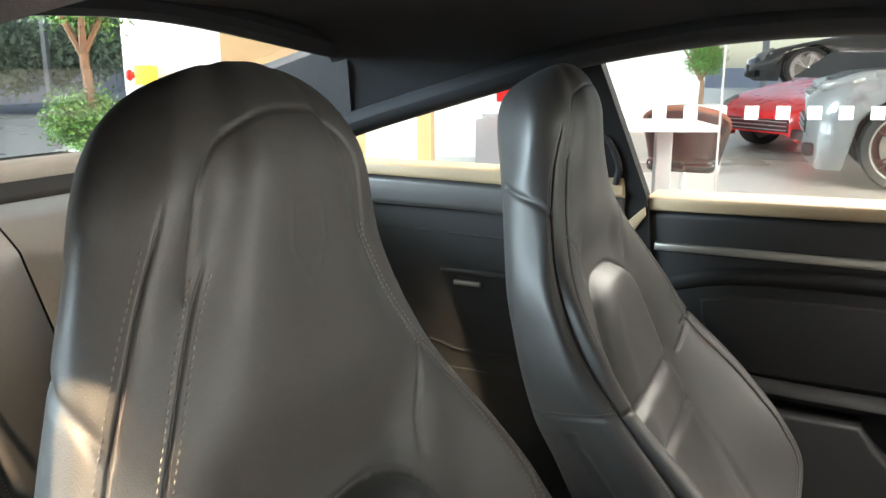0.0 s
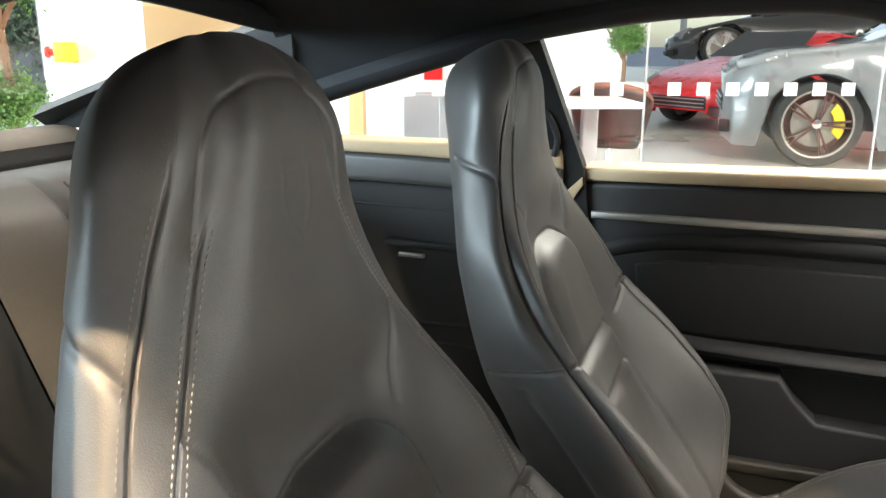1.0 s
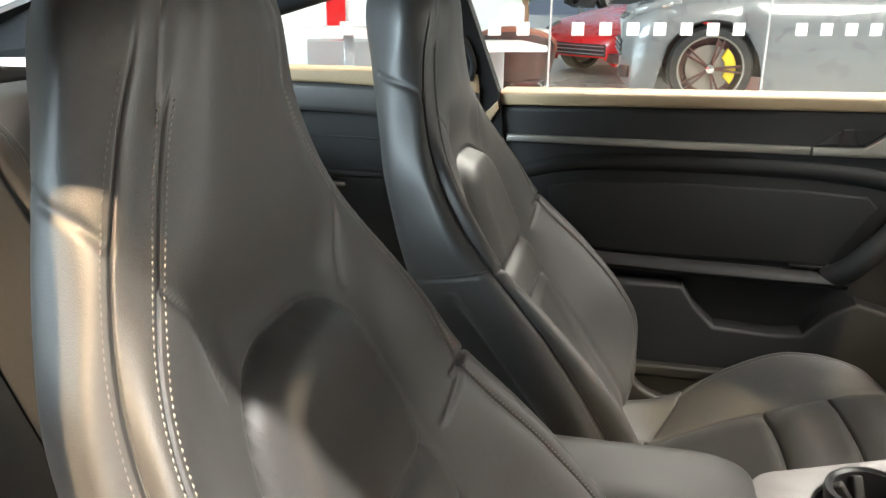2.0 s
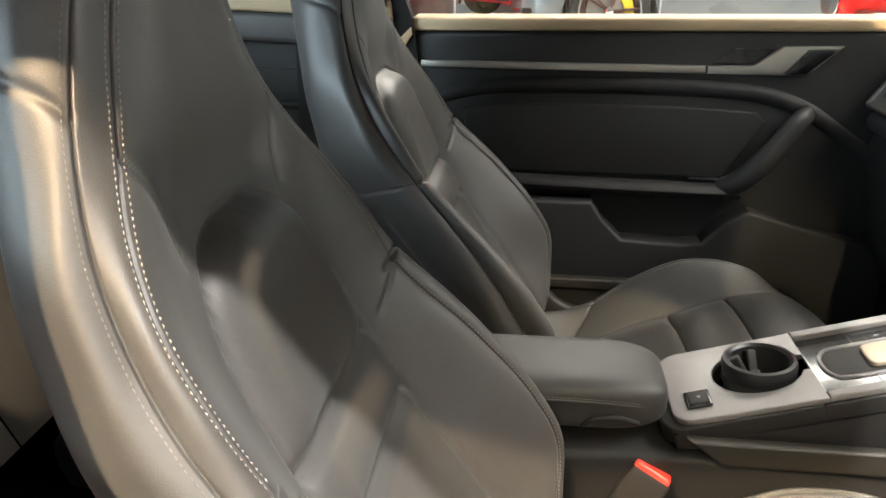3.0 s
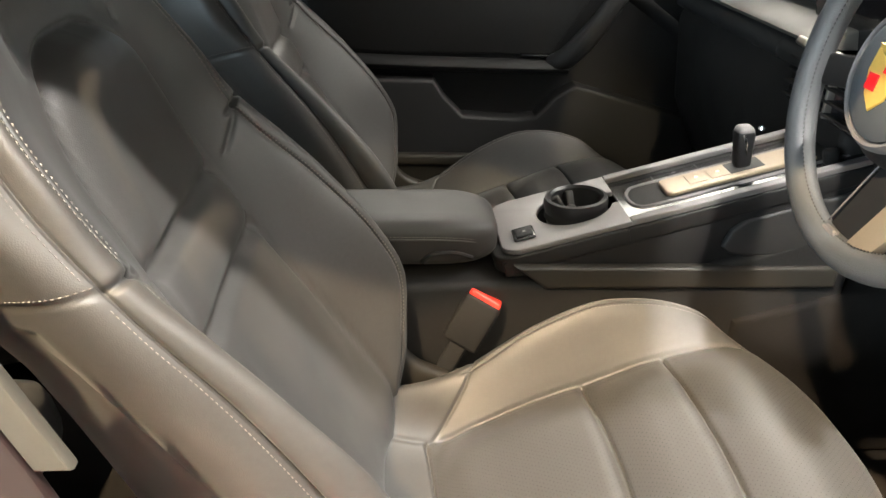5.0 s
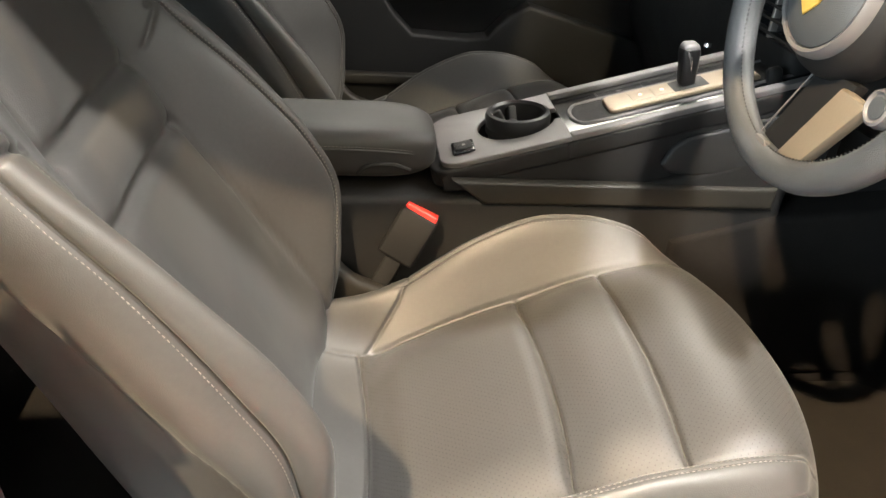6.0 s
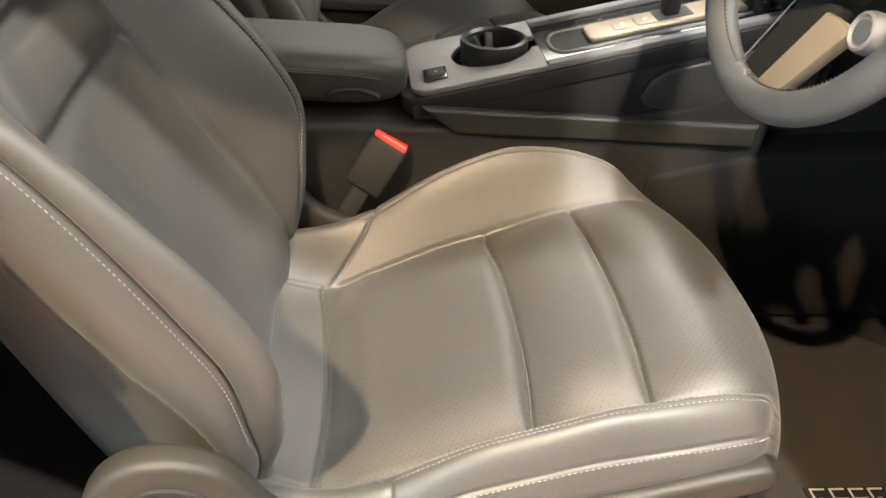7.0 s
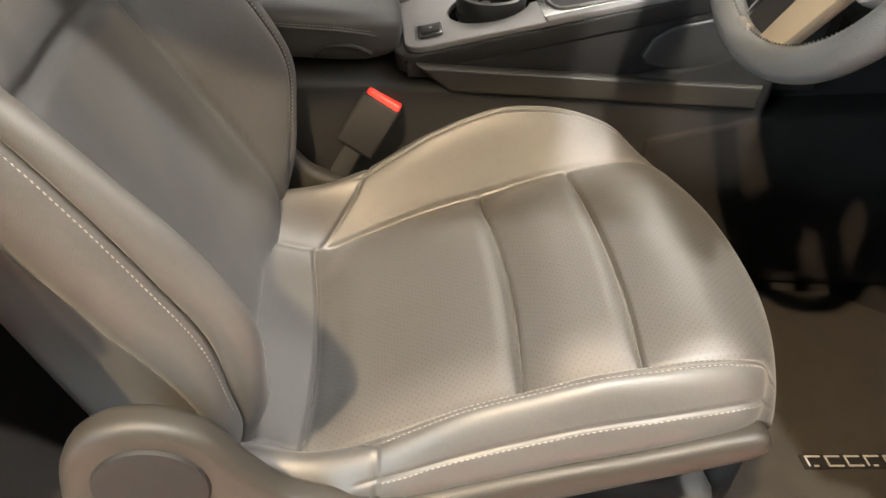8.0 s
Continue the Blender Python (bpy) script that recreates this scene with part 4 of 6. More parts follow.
# recessed field: a raised frame above and an inset panel
field = [(-0.13, 0.66), (-0.155, 0.72), (-0.16, 0.755), (-0.10, 0.768), (0.10, 0.772), (0.30, 0.772), (0.42, 0.765), (0.44, 0.745), (0.37, 0.63), (0.02, 0.628), (-0.10, 0.632)]
part("inset_panel", prism(field, 0.010, Matrix.Translation((0, DY - 0.007, 0)) @ XZ, 0.005, 3), PANEL, door, "inset leather panel")
part("brow", tube(smooth_path([(-0.22, DY + 0.026, 0.775), (-0.10, DY + 0.023, 0.802), (0.15, DY + 0.022, 0.810), (0.38, DY + 0.022, 0.804), (0.50, DY + 0.023, 0.776), (0.60, DY + 0.025, 0.715), (0.68, DY + 0.026, 0.66)], 60), 0.032, 20, squash=(1, 0.75)), PANEL, door, "soft padded brow")
rest = smooth_path([(-0.11, DY + 0.004, 0.612), (0.0, DY - 0.014, 0.611), (0.2, DY - 0.024, 0.610), (0.40, DY - 0.026, 0.609)], 40)
part("door_armrest", tube(rest, np.interp(np.linspace(0, 1, 40), (0, 0.1, 1), (0.010, 0.016, 0.017)), 14, squash=(1.6, 0.9)), PANEL, door, "padded rest")
pull = smooth_path([(0.365, DY - 0.030, 0.612), (0.40, DY - 0.045, 0.640), (0.45, DY - 0.050, 0.70), (0.485, DY - 0.045, 0.752), (0.505, DY - 0.026, 0.765), (0.512, DY - 0.006, 0.768)], 40)
part("pull_handle", tube(pull, np.interp(np.linspace(0, 1, 40), (0, 0.3, 0.8, 1), (0.021, 0.022, 0.018, 0.014)), 18, squash=(0.9, 1.05)), PANEL, door, "leather pull handle")
part("window_switch", rounded_box((0.075, 0.02, 0.006), (0.335, DY - 0.02, 0.632), 0.002), GLOSS, door)
part("switch_key", rounded_box((0.022, 0.012, 0.008), (0.372, DY - 0.026, 0.636), 0.002), CHROME, door)
low = [(-0.262, 0.30), (-0.262, 0.565), (-0.1, 0.583), (0.11, 0.583), (0.135, 0.545), (0.175, 0.505), (0.29, 0.500), (0.335, 0.505), (0.375, 0.55), (0.42, 0.575), (0.70, 0.50), (0.70, 0.30)]
part("door_pocket", prism(low, 0.055, Matrix.Translation((0, DY - 0.055, 0)) @ XZ, 0.008, 3), PANEL, door, "moulded storage pocket")
part("kick_ledge", rounded_box((0.44, 0.024, 0.024), (0.13, DY - 0.066, 0.411), 0.006), TRIM, door, "flat grey kick ledge")
# window pane of that door and quarter window
outline = [(-0.42, 0.93), (-0.34, 1.165), (-0.125, 1.200), (0.074, 1.208), (0.20, 1.19), (0.45, 1.10), (0.80, 0.94)]
pane("window_pane", [(x, 1.50 - (z - 0.93) * 0.70, z) for x, z in outline], CAR_GLASS, door, "clear side glass")

# ---------------------------------------------------------------- coupe shell
shellob = thing("sports_coupe", "red sports coupe body with dark headliner and pillars", "car")
# headliner
m, n = 30, 24
P = np.zeros((m, n, 3))
for i, x in enumerate(np.linspace(-0.80, 0.36, m)):
    edge = np.interp(x, (-0.80, -0.46, -0.33, -0.125, 0.074, 0.20, 0.36), (1.045, 1.150, 1.178, 1.208, 1.216, 1.204, 1.16))
    crown = np.interp(x, (-0.80, -0.3, 0.1, 0.36), (0.192, 0.095, 0.078, 0.06))
    for j, f in enumerate(np.linspace(-1, 1, n)):
        P[i, j] = (x, MID + 0.565 * f, edge + crown * (1 - abs(f) ** 8))
top = P + (0, 0, 0.03)
V = np.vstack([P.reshape(-1, 3), top.reshape(-1, 3)])
fa = sheet_faces(m, n)
raw("headliner", V, [tuple(f[::-1]) for f in fa], HEADLINER, shellob, "dark cloth headliner")
raw("roof_skin", top.reshape(-1, 3), [tuple(f) for f in fa], RED_PAINT, shellob, "red painted roof")
for side in (1, -1):
    y = lambda d: MID + side * d
    rail = smooth_path([(-0.86, y(0.54), 1.02), (-0.775, y(0.555), 1.058), (-0.463, y(0.56), 1.150), (-0.33, y(0.56), 1.185), (-0.125, y(0.56), 1.215), (0.074, y(0.56), 1.223), (0.20, y(0.56), 1.206),
                        (0.36, y(0.575), 1.155), (0.55, y(0.60), 1.065), (0.75, y(0.62), 0.965), (0.90, y(0.63), 0.89)], 70)
    part("roof_rail", tube(rail, 0.026, 12, squash=(1.3, 0.9)), HEADLINER, shellob, "dark roof rail and windscreen pillar")
    # lock pillar trim from sill to roof
    corners = [(-0.235, y(0.672), 0.70), (-0.262, y(0.670), 0.93), (-0.30, y(0.615), 1.06), (-0.335, y(0.560), 1.18), (-0.46, y(0.560), 1.145), (-0.50, y(0.62), 1.04), (-0.50, y(0.672), 0.93), (-0.50, y(0.672), 0.70)]
    corners = [(p[0] - (0.08 if side < 0 else 0.0), p[1], p[2]) for p in corners]
    bm = bmesh.new()
    a = [bm.verts.new(p) for p in corners]
    b = [bm.verts.new((p[0], p[1] + side * 0.035, p[2])) for p in corners]
    for f in ((0, 1, 6, 7), (1, 2, 5, 6), (2, 3, 4, 5)):
        bm.faces.new([a[i] for i in f]), bm.faces.new([b[i] for i in f[::-1]])
    for i in range(8):
        bm.faces.new((a[i], a[(i + 1) % 8], b[(i + 1) % 8], b[i]))
    bmesh.ops.bevel(bm, geom=[e for e in bm.edges if e.is_manifold and e.calc_face_angle(0) > 0.8], offset=0.008, segments=3, affect="EDGES")
    post = part("centre_pillar", bm, PLASTIC, shellob, "dark pillar trim")
    if side > 0:
        loop = smooth_path([(-0.345, y(0.625), 1.03), (-0.325, y(0.622), 1.035), (-0.308, y(0.640), 0.99), (-0.315, y(0.652), 0.955)], 16)
        part("belt_guide", tube(loop, 0.006, 8), PANEL, post, "belt guide loop")
        part("belt_webbing", rounded_box((0.048, 0.004, 0.62), (-0.385, y(0.645), 0.70), 0.001, Matrix.Rotation(radians(4), 4, "X")), RUBBER, post, "dark belt webbing")
        part("pillar_cap", prism([(-0.30, 0.880), (-0.264, 0.915), (-0.262, 0.900), (-0.28, 0.872)], 0.008, Matrix.Translation((0, y(0.664), 0)) @ XZ, 0.002, 2), TAN, post, "beige trim end")
    # rear pillar panel between quarter glass and rear glass
    quad = [(-0.76, y(0.48), 1.20), (-0.80, y(0.56), 1.05), (-1.00, y(0.60), 0.985), (-1.42, y(0.56), 0.975), (-1.40, y(0.50), 1.005), (-1.05, y(0.50), 1.12)]
    bm = bmesh.new()
    a = [bm.verts.new(p) for p in quad]
    b = [bm.verts.new((p[0], p[1] + side * 0.03, p[2] + 0.02)) for p in quad]
    bm.faces.new(a), bm.faces.new(b[::-1])
    for i in range(6):
        bm.faces.new((a[i], a[(i + 1) % 6], b[(i + 1) % 6], b[i]))
    part("rear_pillar", bm, PILLAR_GREY, shellob, "pale grey rear pillar trim", smooth=False)
    # rear side trim
    if side > 0:
        trim = part("quarter_trim", prism([(-1.30, 0.15), (-1.30, 0.93), (-0.95, 0.95), (-0.24, 0.915), (-0.24, 0.15)], 0.05, Matrix.Translation((0, y(0.690), 0)) @ XZ, 0.015, 3), PANEL, shellob, "dark quarter trim")
        # beige here paints the warm light on the dark leather sill's top
        part("quarter_sill", prism([(-1.0, 0.945), (-1.0, 0.968), (-0.30, 0.968), (-0.30, 0.930), (-0.6, 0.940)], 0.088, Matrix.Translation((0, y(0.652), 0)) @ XZ, 0.008, 4), TAN, shellob, "quarter sill coloured beige for its warm lit top")
        part("quarter_ledge", prism([(-1.1, 0.885), (-1.1, 0.947), (-0.6, 0.939), (-0.30, 0.929), (-0.30, 0.872), (-0.6, 0.882)], 0.085, Matrix.Translation((0, y(0.655), 0)) @ XZ, 0.012, 4), LEATHER, shellob, "padded leather ledge")
        part("pocket_lip", rounded_box((0.20, 0.016, 0.016), (-0.575, y(0.688), 0.752), 0.006), PANEL, trim, "moulded pocket lip")
        part("pocket_edge", tube(smooth_path([(-0.70, y(0.689), 0.60), (-0.62, y(0.685), 0.585), (-0.50, y(0.684), 0.588), (-0.40, y(0.686), 0.60)], 24), 0.004, 8), PANEL, trim)
        part("quarter_grip", rounded_box((0.06, 0.012, 0.010), (-0.615, y(0.688), 0.728), 0.003), BRUSHED, trim)
        for zz in (0.832, 0.545):
            part("trim_line", tube([(-1.2, y(0.690), zz), (-0.8, y(0.690), zz), (-0.3, y(0.690), zz - 0.01)], 0.0025, 6), RUBBER, trim)
# windscreen header
part("screen_header", tube(smooth_path([(0.36, MID - 0.55, 1.175), (0.40, MID - 0.3, 1.215), (0.41, MID, 1.228), (0.40, MID + 0.3, 1.215), (0.36, MID + 0.55, 1.175)], 30), 0.03, 12, squash=(1.2, 0.8)), HEADLINER, shellob)
part("rear_header", tube(smooth_path([(-0.80, MID - 0.50, 1.195), (-0.79, MID, 1.238), (-0.80, MID + 0.50, 1.195)], 24), 0.022, 10), HEADLINER, shellob)
for side in (1, -1):
    part("kick_panel", rounded_box((0.50, 0.02, 0.74), (0.95, MID + side * 0.668, 0.53), 0.006), PLASTIC, shellob)
# rear shelf, cover and bulkhead
part("rear_shelf", rounded_box((0.55, 1.30, 0.05), (-1.42, MID, 0.93), 0.02), CARPET, shellob, "carpeted parcel shelf")
part("shelf_cover", rounded_box((0.10, 1.12, 0.16), (-1.36, MID, 0.906), 0.03), material("brown_grey_cloth", (0.085, 0.075, 0.064), 0.9, vary=0.25, scale=20, bump=0.5, bump_scale=600), shellob, "grey cloth load cover")
part("bulkhead", rounded_box((0.06, 1.34, 0.75), (-1.15, MID, 0.55), 0.02), PLASTIC, shellob)
# floor pan and sills
part("floor_pan", rounded_box((2.6, 1.34, 0.03), (0.15, MID, 0.165), 0.005), CARPET, shellob, "dark carpeted floor")
part("footwell_front", rounded_box((0.04, 1.34, 0.75), (1.18, MID, 0.5), 0.005), CARPET, shellob)
part("door_sill", prism([(-0.42, 0.13), (-0.42, 0.30), (0.82, 0.30), (0.82, 0.13)], 0.09, Matrix.Translation((0, MID - 0.735, 0)) @ XZ, 0.015, 3), RED_PAINT, shellob, "red painted sill")
part("sill_plate", rounded_box((1.0, 0.05, 0.006), (0.2, MID - 0.675, 0.304), 0.002), BRUSHED, shellob)
part("door_sill", prism([(-0.42, 0.13), (-0.42, 0.32), (0.82, 0.32), (0.82, 0.13)], 0.09, Matrix.Translation((0, MID + 0.645, 0)) @ XZ, 0.015, 3), PLASTIC, shellob)
# lock pillar behind the open door
part("lock_pillar", prism([(-0.62, 0.20), (-0.66, 0.90), (-0.44, 0.93), (-0.36, 0.62), (-0.33, 0.30), (-0.20, 0.20)], 0.06, Matrix.Translation((0, MID - 0.72, 0)) @ XZ, 0.015, 3), RED_PAINT, shellob, "red painted lock pillar")
part("post_seal", prism([(-0.236, 0.783), (-0.218, 0.787), (-0.176, 0.690), (-0.198, 0.690)], 0.012, Matrix.Translation((0, 0.070, 0)) @ XZ, 0.003, 2), CREAM, shellob, "cream door seal strip")
part("post_trim", prism([(-0.50, 0.56), (-0.50, 0.84), (-0.26, 0.84), (-0.2445, 0.80), (-0.199, 0.69), (-0.175, 0.62), (-0.17, 0.56)], 0.012, Matrix.Translation((0, 0.068, 0)) @ XZ, 0.004, 2), SHADED_RED, shellob, "red post trim coloured dark for shade")
part("sill_trim", prism([(-0.40, 0.17), (-0.40, 0.34), (0.70, 0.30), (0.70, 0.17)], 0.012, Matrix.Translation((0, 0.104, 0)) @ XZ, 0.004, 2), CARPET, shellob, "black carpeted sill side")
part("rear_quarter_inner", prism([(-1.30, 0.15), (-1.30, 0.95), (-0.45, 0.93), (-0.36, 0.15)], 0.03, Matrix.Translation((0, MID - 0.66, 0)) @ XZ, 0.01, 2), PLASTIC, shellob)


# outer skin: lofted wings, doors and lids
def skin(name, stations, side, mat, label="", inner=0.76):
    """A side panel lofted through stations of (x, half width, sill height, top height)."""
    tab = spline_table(stations)
    xs = np.linspace(stations[0][0], stations[-1][0], 40)
    P = []
    for x, (w, low, top) in zip(xs, tab(xs)):
        span = top - low
        sec = [(0.95 * w, low), (0.985 * w, low + 0.10 * span), (w, low + 0.45 * span), (0.99 * w, low + 0.72 * span), (0.965 * w, low + 0.90 * span), (0.93 * w, top - 0.004), ((0.93 + inner) / 2 * w, top + 0.006), (inner * w, top)]
        sec += [(inner * w, top - 0.03), (max(0.90, inner + 0.015) * w, top - 0.05), (0.93 * w, low + 0.02)]
        P.append([(x, MID + side * a, b) for a, b in sec])
    P = np.array(P)
    n = P.shape[1]
    caps = [tuple(range(n)), tuple(range((len(xs) - 1) * n + n - 1, (len(xs) - 1) * n - 1, -1))]
    bm = bmesh.new()
    vs = [bm.verts.new(tuple(p)) for p in P.reshape(-1, 3)]
    for f in [tuple(f) for f in sheet_faces(len(xs), n, True)] + caps:
        bm.faces.new([vs[i] for i in f])
    return part(name, bm, mat, shellob, label, sharp=50)


def arch(x, centre, low=0.20, r=0.37):
    d = abs(x - centre)
    return max(low, 0.37 + math.sqrt(r * r - d * d) * 0.86) if d < r else low


FRONT_AXLE, REAR_AXLE = 1.33, -1.12
for side in (-1, 1):
    front = [(x, np.interp(x, (0.74, 1.3, 1.8, 2.15), (0.90, 0.925, 0.86, 0.66)), arch(x, FRONT_AXLE), np.interp(x, (0.74, 1.3, 1.8, 2.15), (0.87, 0.84, 0.73, 0.58))) for x in np.linspace(0.74, 2.15, 16)]
    skin("front_wing", front, side, RED_PAINT, "red front wing")
    start = -0.64 if side < 0 else -0.30
    rear = [(x, np.interp(x, (-2.1, -1.7, -1.1, -0.3), (0.74, 0.88, 0.945, 0.90)), arch(x, REAR_AXLE), np.interp(x, (-2.1, -1.7, -1.1, -0.3), (0.74, 0.84, 0.90, 0.90))) for x in np.linspace(-2.1, start, 16)]
    skin("rear_wing", rear, side, RED_PAINT, "red rear wing", 0.87)
    for axle in (FRONT_AXLE, REAR_AXLE):
        wm = Matrix.Translation((axle, MID + side * 0.80, GROUND + 0.345)) @ Matrix.Rotation(radians(-90 * side), 4, "X")
        tyre = part("wheel", turned([(0.25, -0.12), (0.325, -0.12), (0.345, -0.09), (0.345, 0.09), (0.325, 0.12), (0.25, 0.118)], 48, wm, cap=False), RUBBER, shellob, "black tyre")
        part("rim", turned([(0.25, 0.118), (0.24, 0.10), (0.22, -0.02), (0.03, -0.03), (0.001, -0.03)], 48, wm, cap=False), BRUSHED, tyre, "alloy rim")
        for i in range(5):
            part("wheel_spoke", prism([(0.03, -0.022), (0.235, -0.014), (0.235, 0.014), (0.03, 0.022)], 0.025, wm @ Matrix.Rotation(i * 1.2566, 4, "Z") @ Matrix.Translation((0, 0, 0.06)), 0.006, 2), BRUSHED, tyre)
skin("door_skin", [(-0.295, 0.90, 0.22, 0.90), (0.2, 0.885, 0.22, 0.885), (0.735, 0.90, 0.22, 0.872)], 1, RED_PAINT, "red outer door skin", 0.885)


def lid(name, stations, label):
    """A crowned sheet between the wings through stations of (x, half width, edge height, crown)."""
    tab = spline_table(stations)
    xs = np.linspace(stations[0][0], stations[-1][0], 30)
    P = np.array([[(x, MID + w * a, z + c * (1 - a * a)) for a in np.linspace(-1, 1, 17)] for x, (w, z, c) in zip(xs, tab(xs))])
    V = np.vstack([P.reshape(-1, 3), (P - (0, 0, 0.025)).reshape(-1, 3)])
    k = P.shape[0] * 17
    fa = sheet_faces(30, 17)
    return raw(name, V, [tuple(f) for f in fa] + [tuple(f[::-1] + k) for f in fa], RED_PAINT, shellob, label)


lid("bonnet", [(1.02, 0.690, 0.862, 0.030), (1.3, 0.700, 0.838, 0.040), (1.8, 0.652, 0.728, 0.050), (2.15, 0.50, 0.578, 0.03)], "red bonnet")
lid("engine_lid", [(-2.1, 0.63, 0.738, 0.05), (-1.9, 0.70, 0.80, 0.06), (-1.66, 0.72, 0.845, 0.075)], "red engine lid")
for x0, z1, w in ((2.13, 0.57, 0.62), (-2.10, 0.73, 0.70)):
    part("bumper", rounded_box((0.12, 2 * w, z1 - 0.20), (x0, MID, (z1 + 0.20) / 2), 0.05, segments=4), RED_PAINT, shellob, "red bumper")
for nm, pts in (("windscreen", [(0.40, MID - 0.52, 1.19), (0.42, MID + 0.0, 1.225), (0.40, MID + 0.52, 1.19), (0.98, MID + 0.62, 0.88), (1.08, MID, 0.90), (0.98, MID - 0.62, 0.88)]),
                ("rear_glass", [(-0.79, MID - 0.50, 1.205), (-0.79, MID, 1.25), (-0.79, MID + 0.50, 1.205), (-1.62, MID + 0.50, 0.95), (-1.66, MID, 0.965), (-1.62, MID - 0.50, 0.95)]),
                ("quarter_glass", [(-0.82, MID + 0.58, 1.04), (-0.42, MID + 0.58, 1.16), (-0.36, MID + 0.69, 0.94), (-0.95, MID + 0.66, 0.96)])):
    pane(nm, pts, CAR_GLASS, shellob)

# door mirror outside the passenger window
mirror = thing("door_mirror", "red painted door mirror outside the passenger window", "car mirror")
ell = [(0.115 * math.copysign(abs(math.cos(a)) ** 0.7, math.cos(a)), 0.07 * math.copysign(abs(math.sin(a)) ** 0.7, math.sin(a))) for a in np.linspace(0, 2 * math.pi, 28, endpoint=False)]
mm = Matrix.Translation((0.62, 1.72, 0.985)) @ Matrix.Rotation(radians(-8), 4, "Z") @ YZ
part("housing", prism(ell, 0.12, mm, 0.03, 4), RED_PAINT, mirror)
part("glass", prism([(a * 0.86, b * 0.82) for a, b in ell], 0.004, Matrix.Translation((-0.002, 0, 0)) @ mm, 0.001, 1), CHROME, mirror, "mirror glass")
part("foot", rounded_box((0.09, 0.14, 0.04), (0.68, 1.58, 0.93), 0.012), GLOSS, mirror)

# rear seats
for yy in (MID - 0.33, MID + 0.33):
    rs = thing("rear_seat", "small black leather rear seat back with stitched panels", "car seat", "rear seats")
    m, n = 50, 120
    P = np.zeros((m, n, 3))
    for i, f in enumerate(np.linspace(0, 1, m)):
        for j, a in enumerate(np.linspace(-1, 1, n)):
            z = 0.36 + 0.63 * f
            bulge = 0.05 * (1 - abs(a) ** 3) * math.sin(min(f * 1.1, 1) * math.pi) ** 0.5 if f < 0.91 else 0.05 * (1 - abs(a) ** 3) * (1 - f) * 4
            x = -0.76 - 0.30 * f + bulge - 0.018 * math.exp(-((abs(a) * 0.328 - 0.16) / 0.009) ** 2) * min(1, max(0, (0.97 - f) * 12)) - (0.10 * max(f - 0.86, 0) / 0.14)
            zz = min(z, 0.36 + 0.63 * 0.9) + 0.02 * math.sin(min(max(f - 0.86, 0) / 0.14, 1) * math.pi / 2)
            P[i, j] = (x, yy + 0.328 * a, zz)
    raw("backrest", P.reshape(-1, 3), [tuple(f) for f in sheet_faces(m, n)], LEATHER, rs)
    part("cushion", rounded_box((0.36, 0.46, 0.12), (-0.62, yy, 0.275), 0.04, rot_y(-12)), LEATHER, rs)
    for a in (-0.13, 0.13):
        ln = smooth_path([(-0.745, yy + a, 0.40), (-0.80, yy + a, 0.60), (-0.95, yy + a, 0.86), (-1.03, yy + a, 0.935)], 50)
        part("seam", tube(ln, 0.002, 6), RUBBER, rs)
        stitches(ln + (0.004, 0.008, 0.003), np.tile(np.array((0.8, 0, 0.5)), (50, 1)), THREAD, rs)

# ---------------------------------------------------------------- dashboard
LEDGE = material("dull_satin_ledge", (0.060, 0.056, 0.050), 0.58, metal=0.2, vary=0.06, scale=20)
dash = thing("dashboard", "black layered dashboard with a satin ledge and air vents", "dashboard")
part("upper_pad", prism([(0.66, 0.83), (0.66, 0.88), (0.72, 0.925), (1.0, 0.93), (1.1, 0.90), (1.1, 0.80)], 1.32, Matrix.Translation((0, MID - 0.66, 0)) @ XZ, 0.015, 4), PANEL, dash, "leather upper pad")
part("ledge", prism([(0.640, 0.788), (0.610, 0.788), (0.606, 0.794), (0.614, 0.802), (0.70, 0.832), (0.74, 0.80), (0.70, 0.788)], 0.62, Matrix.Translation((0, MID + 0.03, 0)) @ XZ, 0.003, 3), LEDGE, dash, "satin grey ledge")
part("glove_box", prism([(0.70, 0.44), (0.645, 0.55), (0.628, 0.72), (0.64, 0.764), (0.95, 0.77), (0.95, 0.44)], 0.70, Matrix.Translation((0, MID - 0.04, 0)) @ XZ, 0.02, 4), PLASTIC, dash, "black lower dash and glove box")
part("knee_panel", prism([(0.74, 0.60), (0.655, 0.66), (0.645, 0.764), (0.95, 0.77), (0.95, 0.60)], 0.60, Matrix.Translation((0, MID - 0.66, 0)) @ XZ, 0.02, 4), PLASTIC, dash, "black knee panel")
part("screen", rounded_box((0.012, 0.29, 0.125), (0.655, MID + 0.01, 0.845), 0.004, rot_y(-12)), GLOSS, dash, "dark touchscreen")
part("face_panel", rounded_box((0.02, 0.50, 0.075), (0.69, MID + 0.38, 0.855), 0.004, rot_y(-14)), GLOSS, dash)
vent = part("side_vent", prism([(0.606, 0.797), (0.664, 0.884), (0.705, 0.884), (0.690, 0.797)], 0.016, Matrix.Translation((0, MID + 0.632, 0)) @ XZ, 0.004, 3), SATIN, dash, "satin vent surround")
part("vent_mouth", rounded_box((0.030, 0.074, 0.086), (0.668, MID + 0.592, 0.845), 0.004, rot_y(34)), RUBBER, vent, "black vent opening")
for i in range(5):
    part("vent_slat", rounded_box((0.022, 0.068, 0.004), (0.640 + i * 0.0095, MID + 0.592, 0.818 + i * 0.0145), 0.0015, rot_y(-20)), LEVER_BLACK, vent)
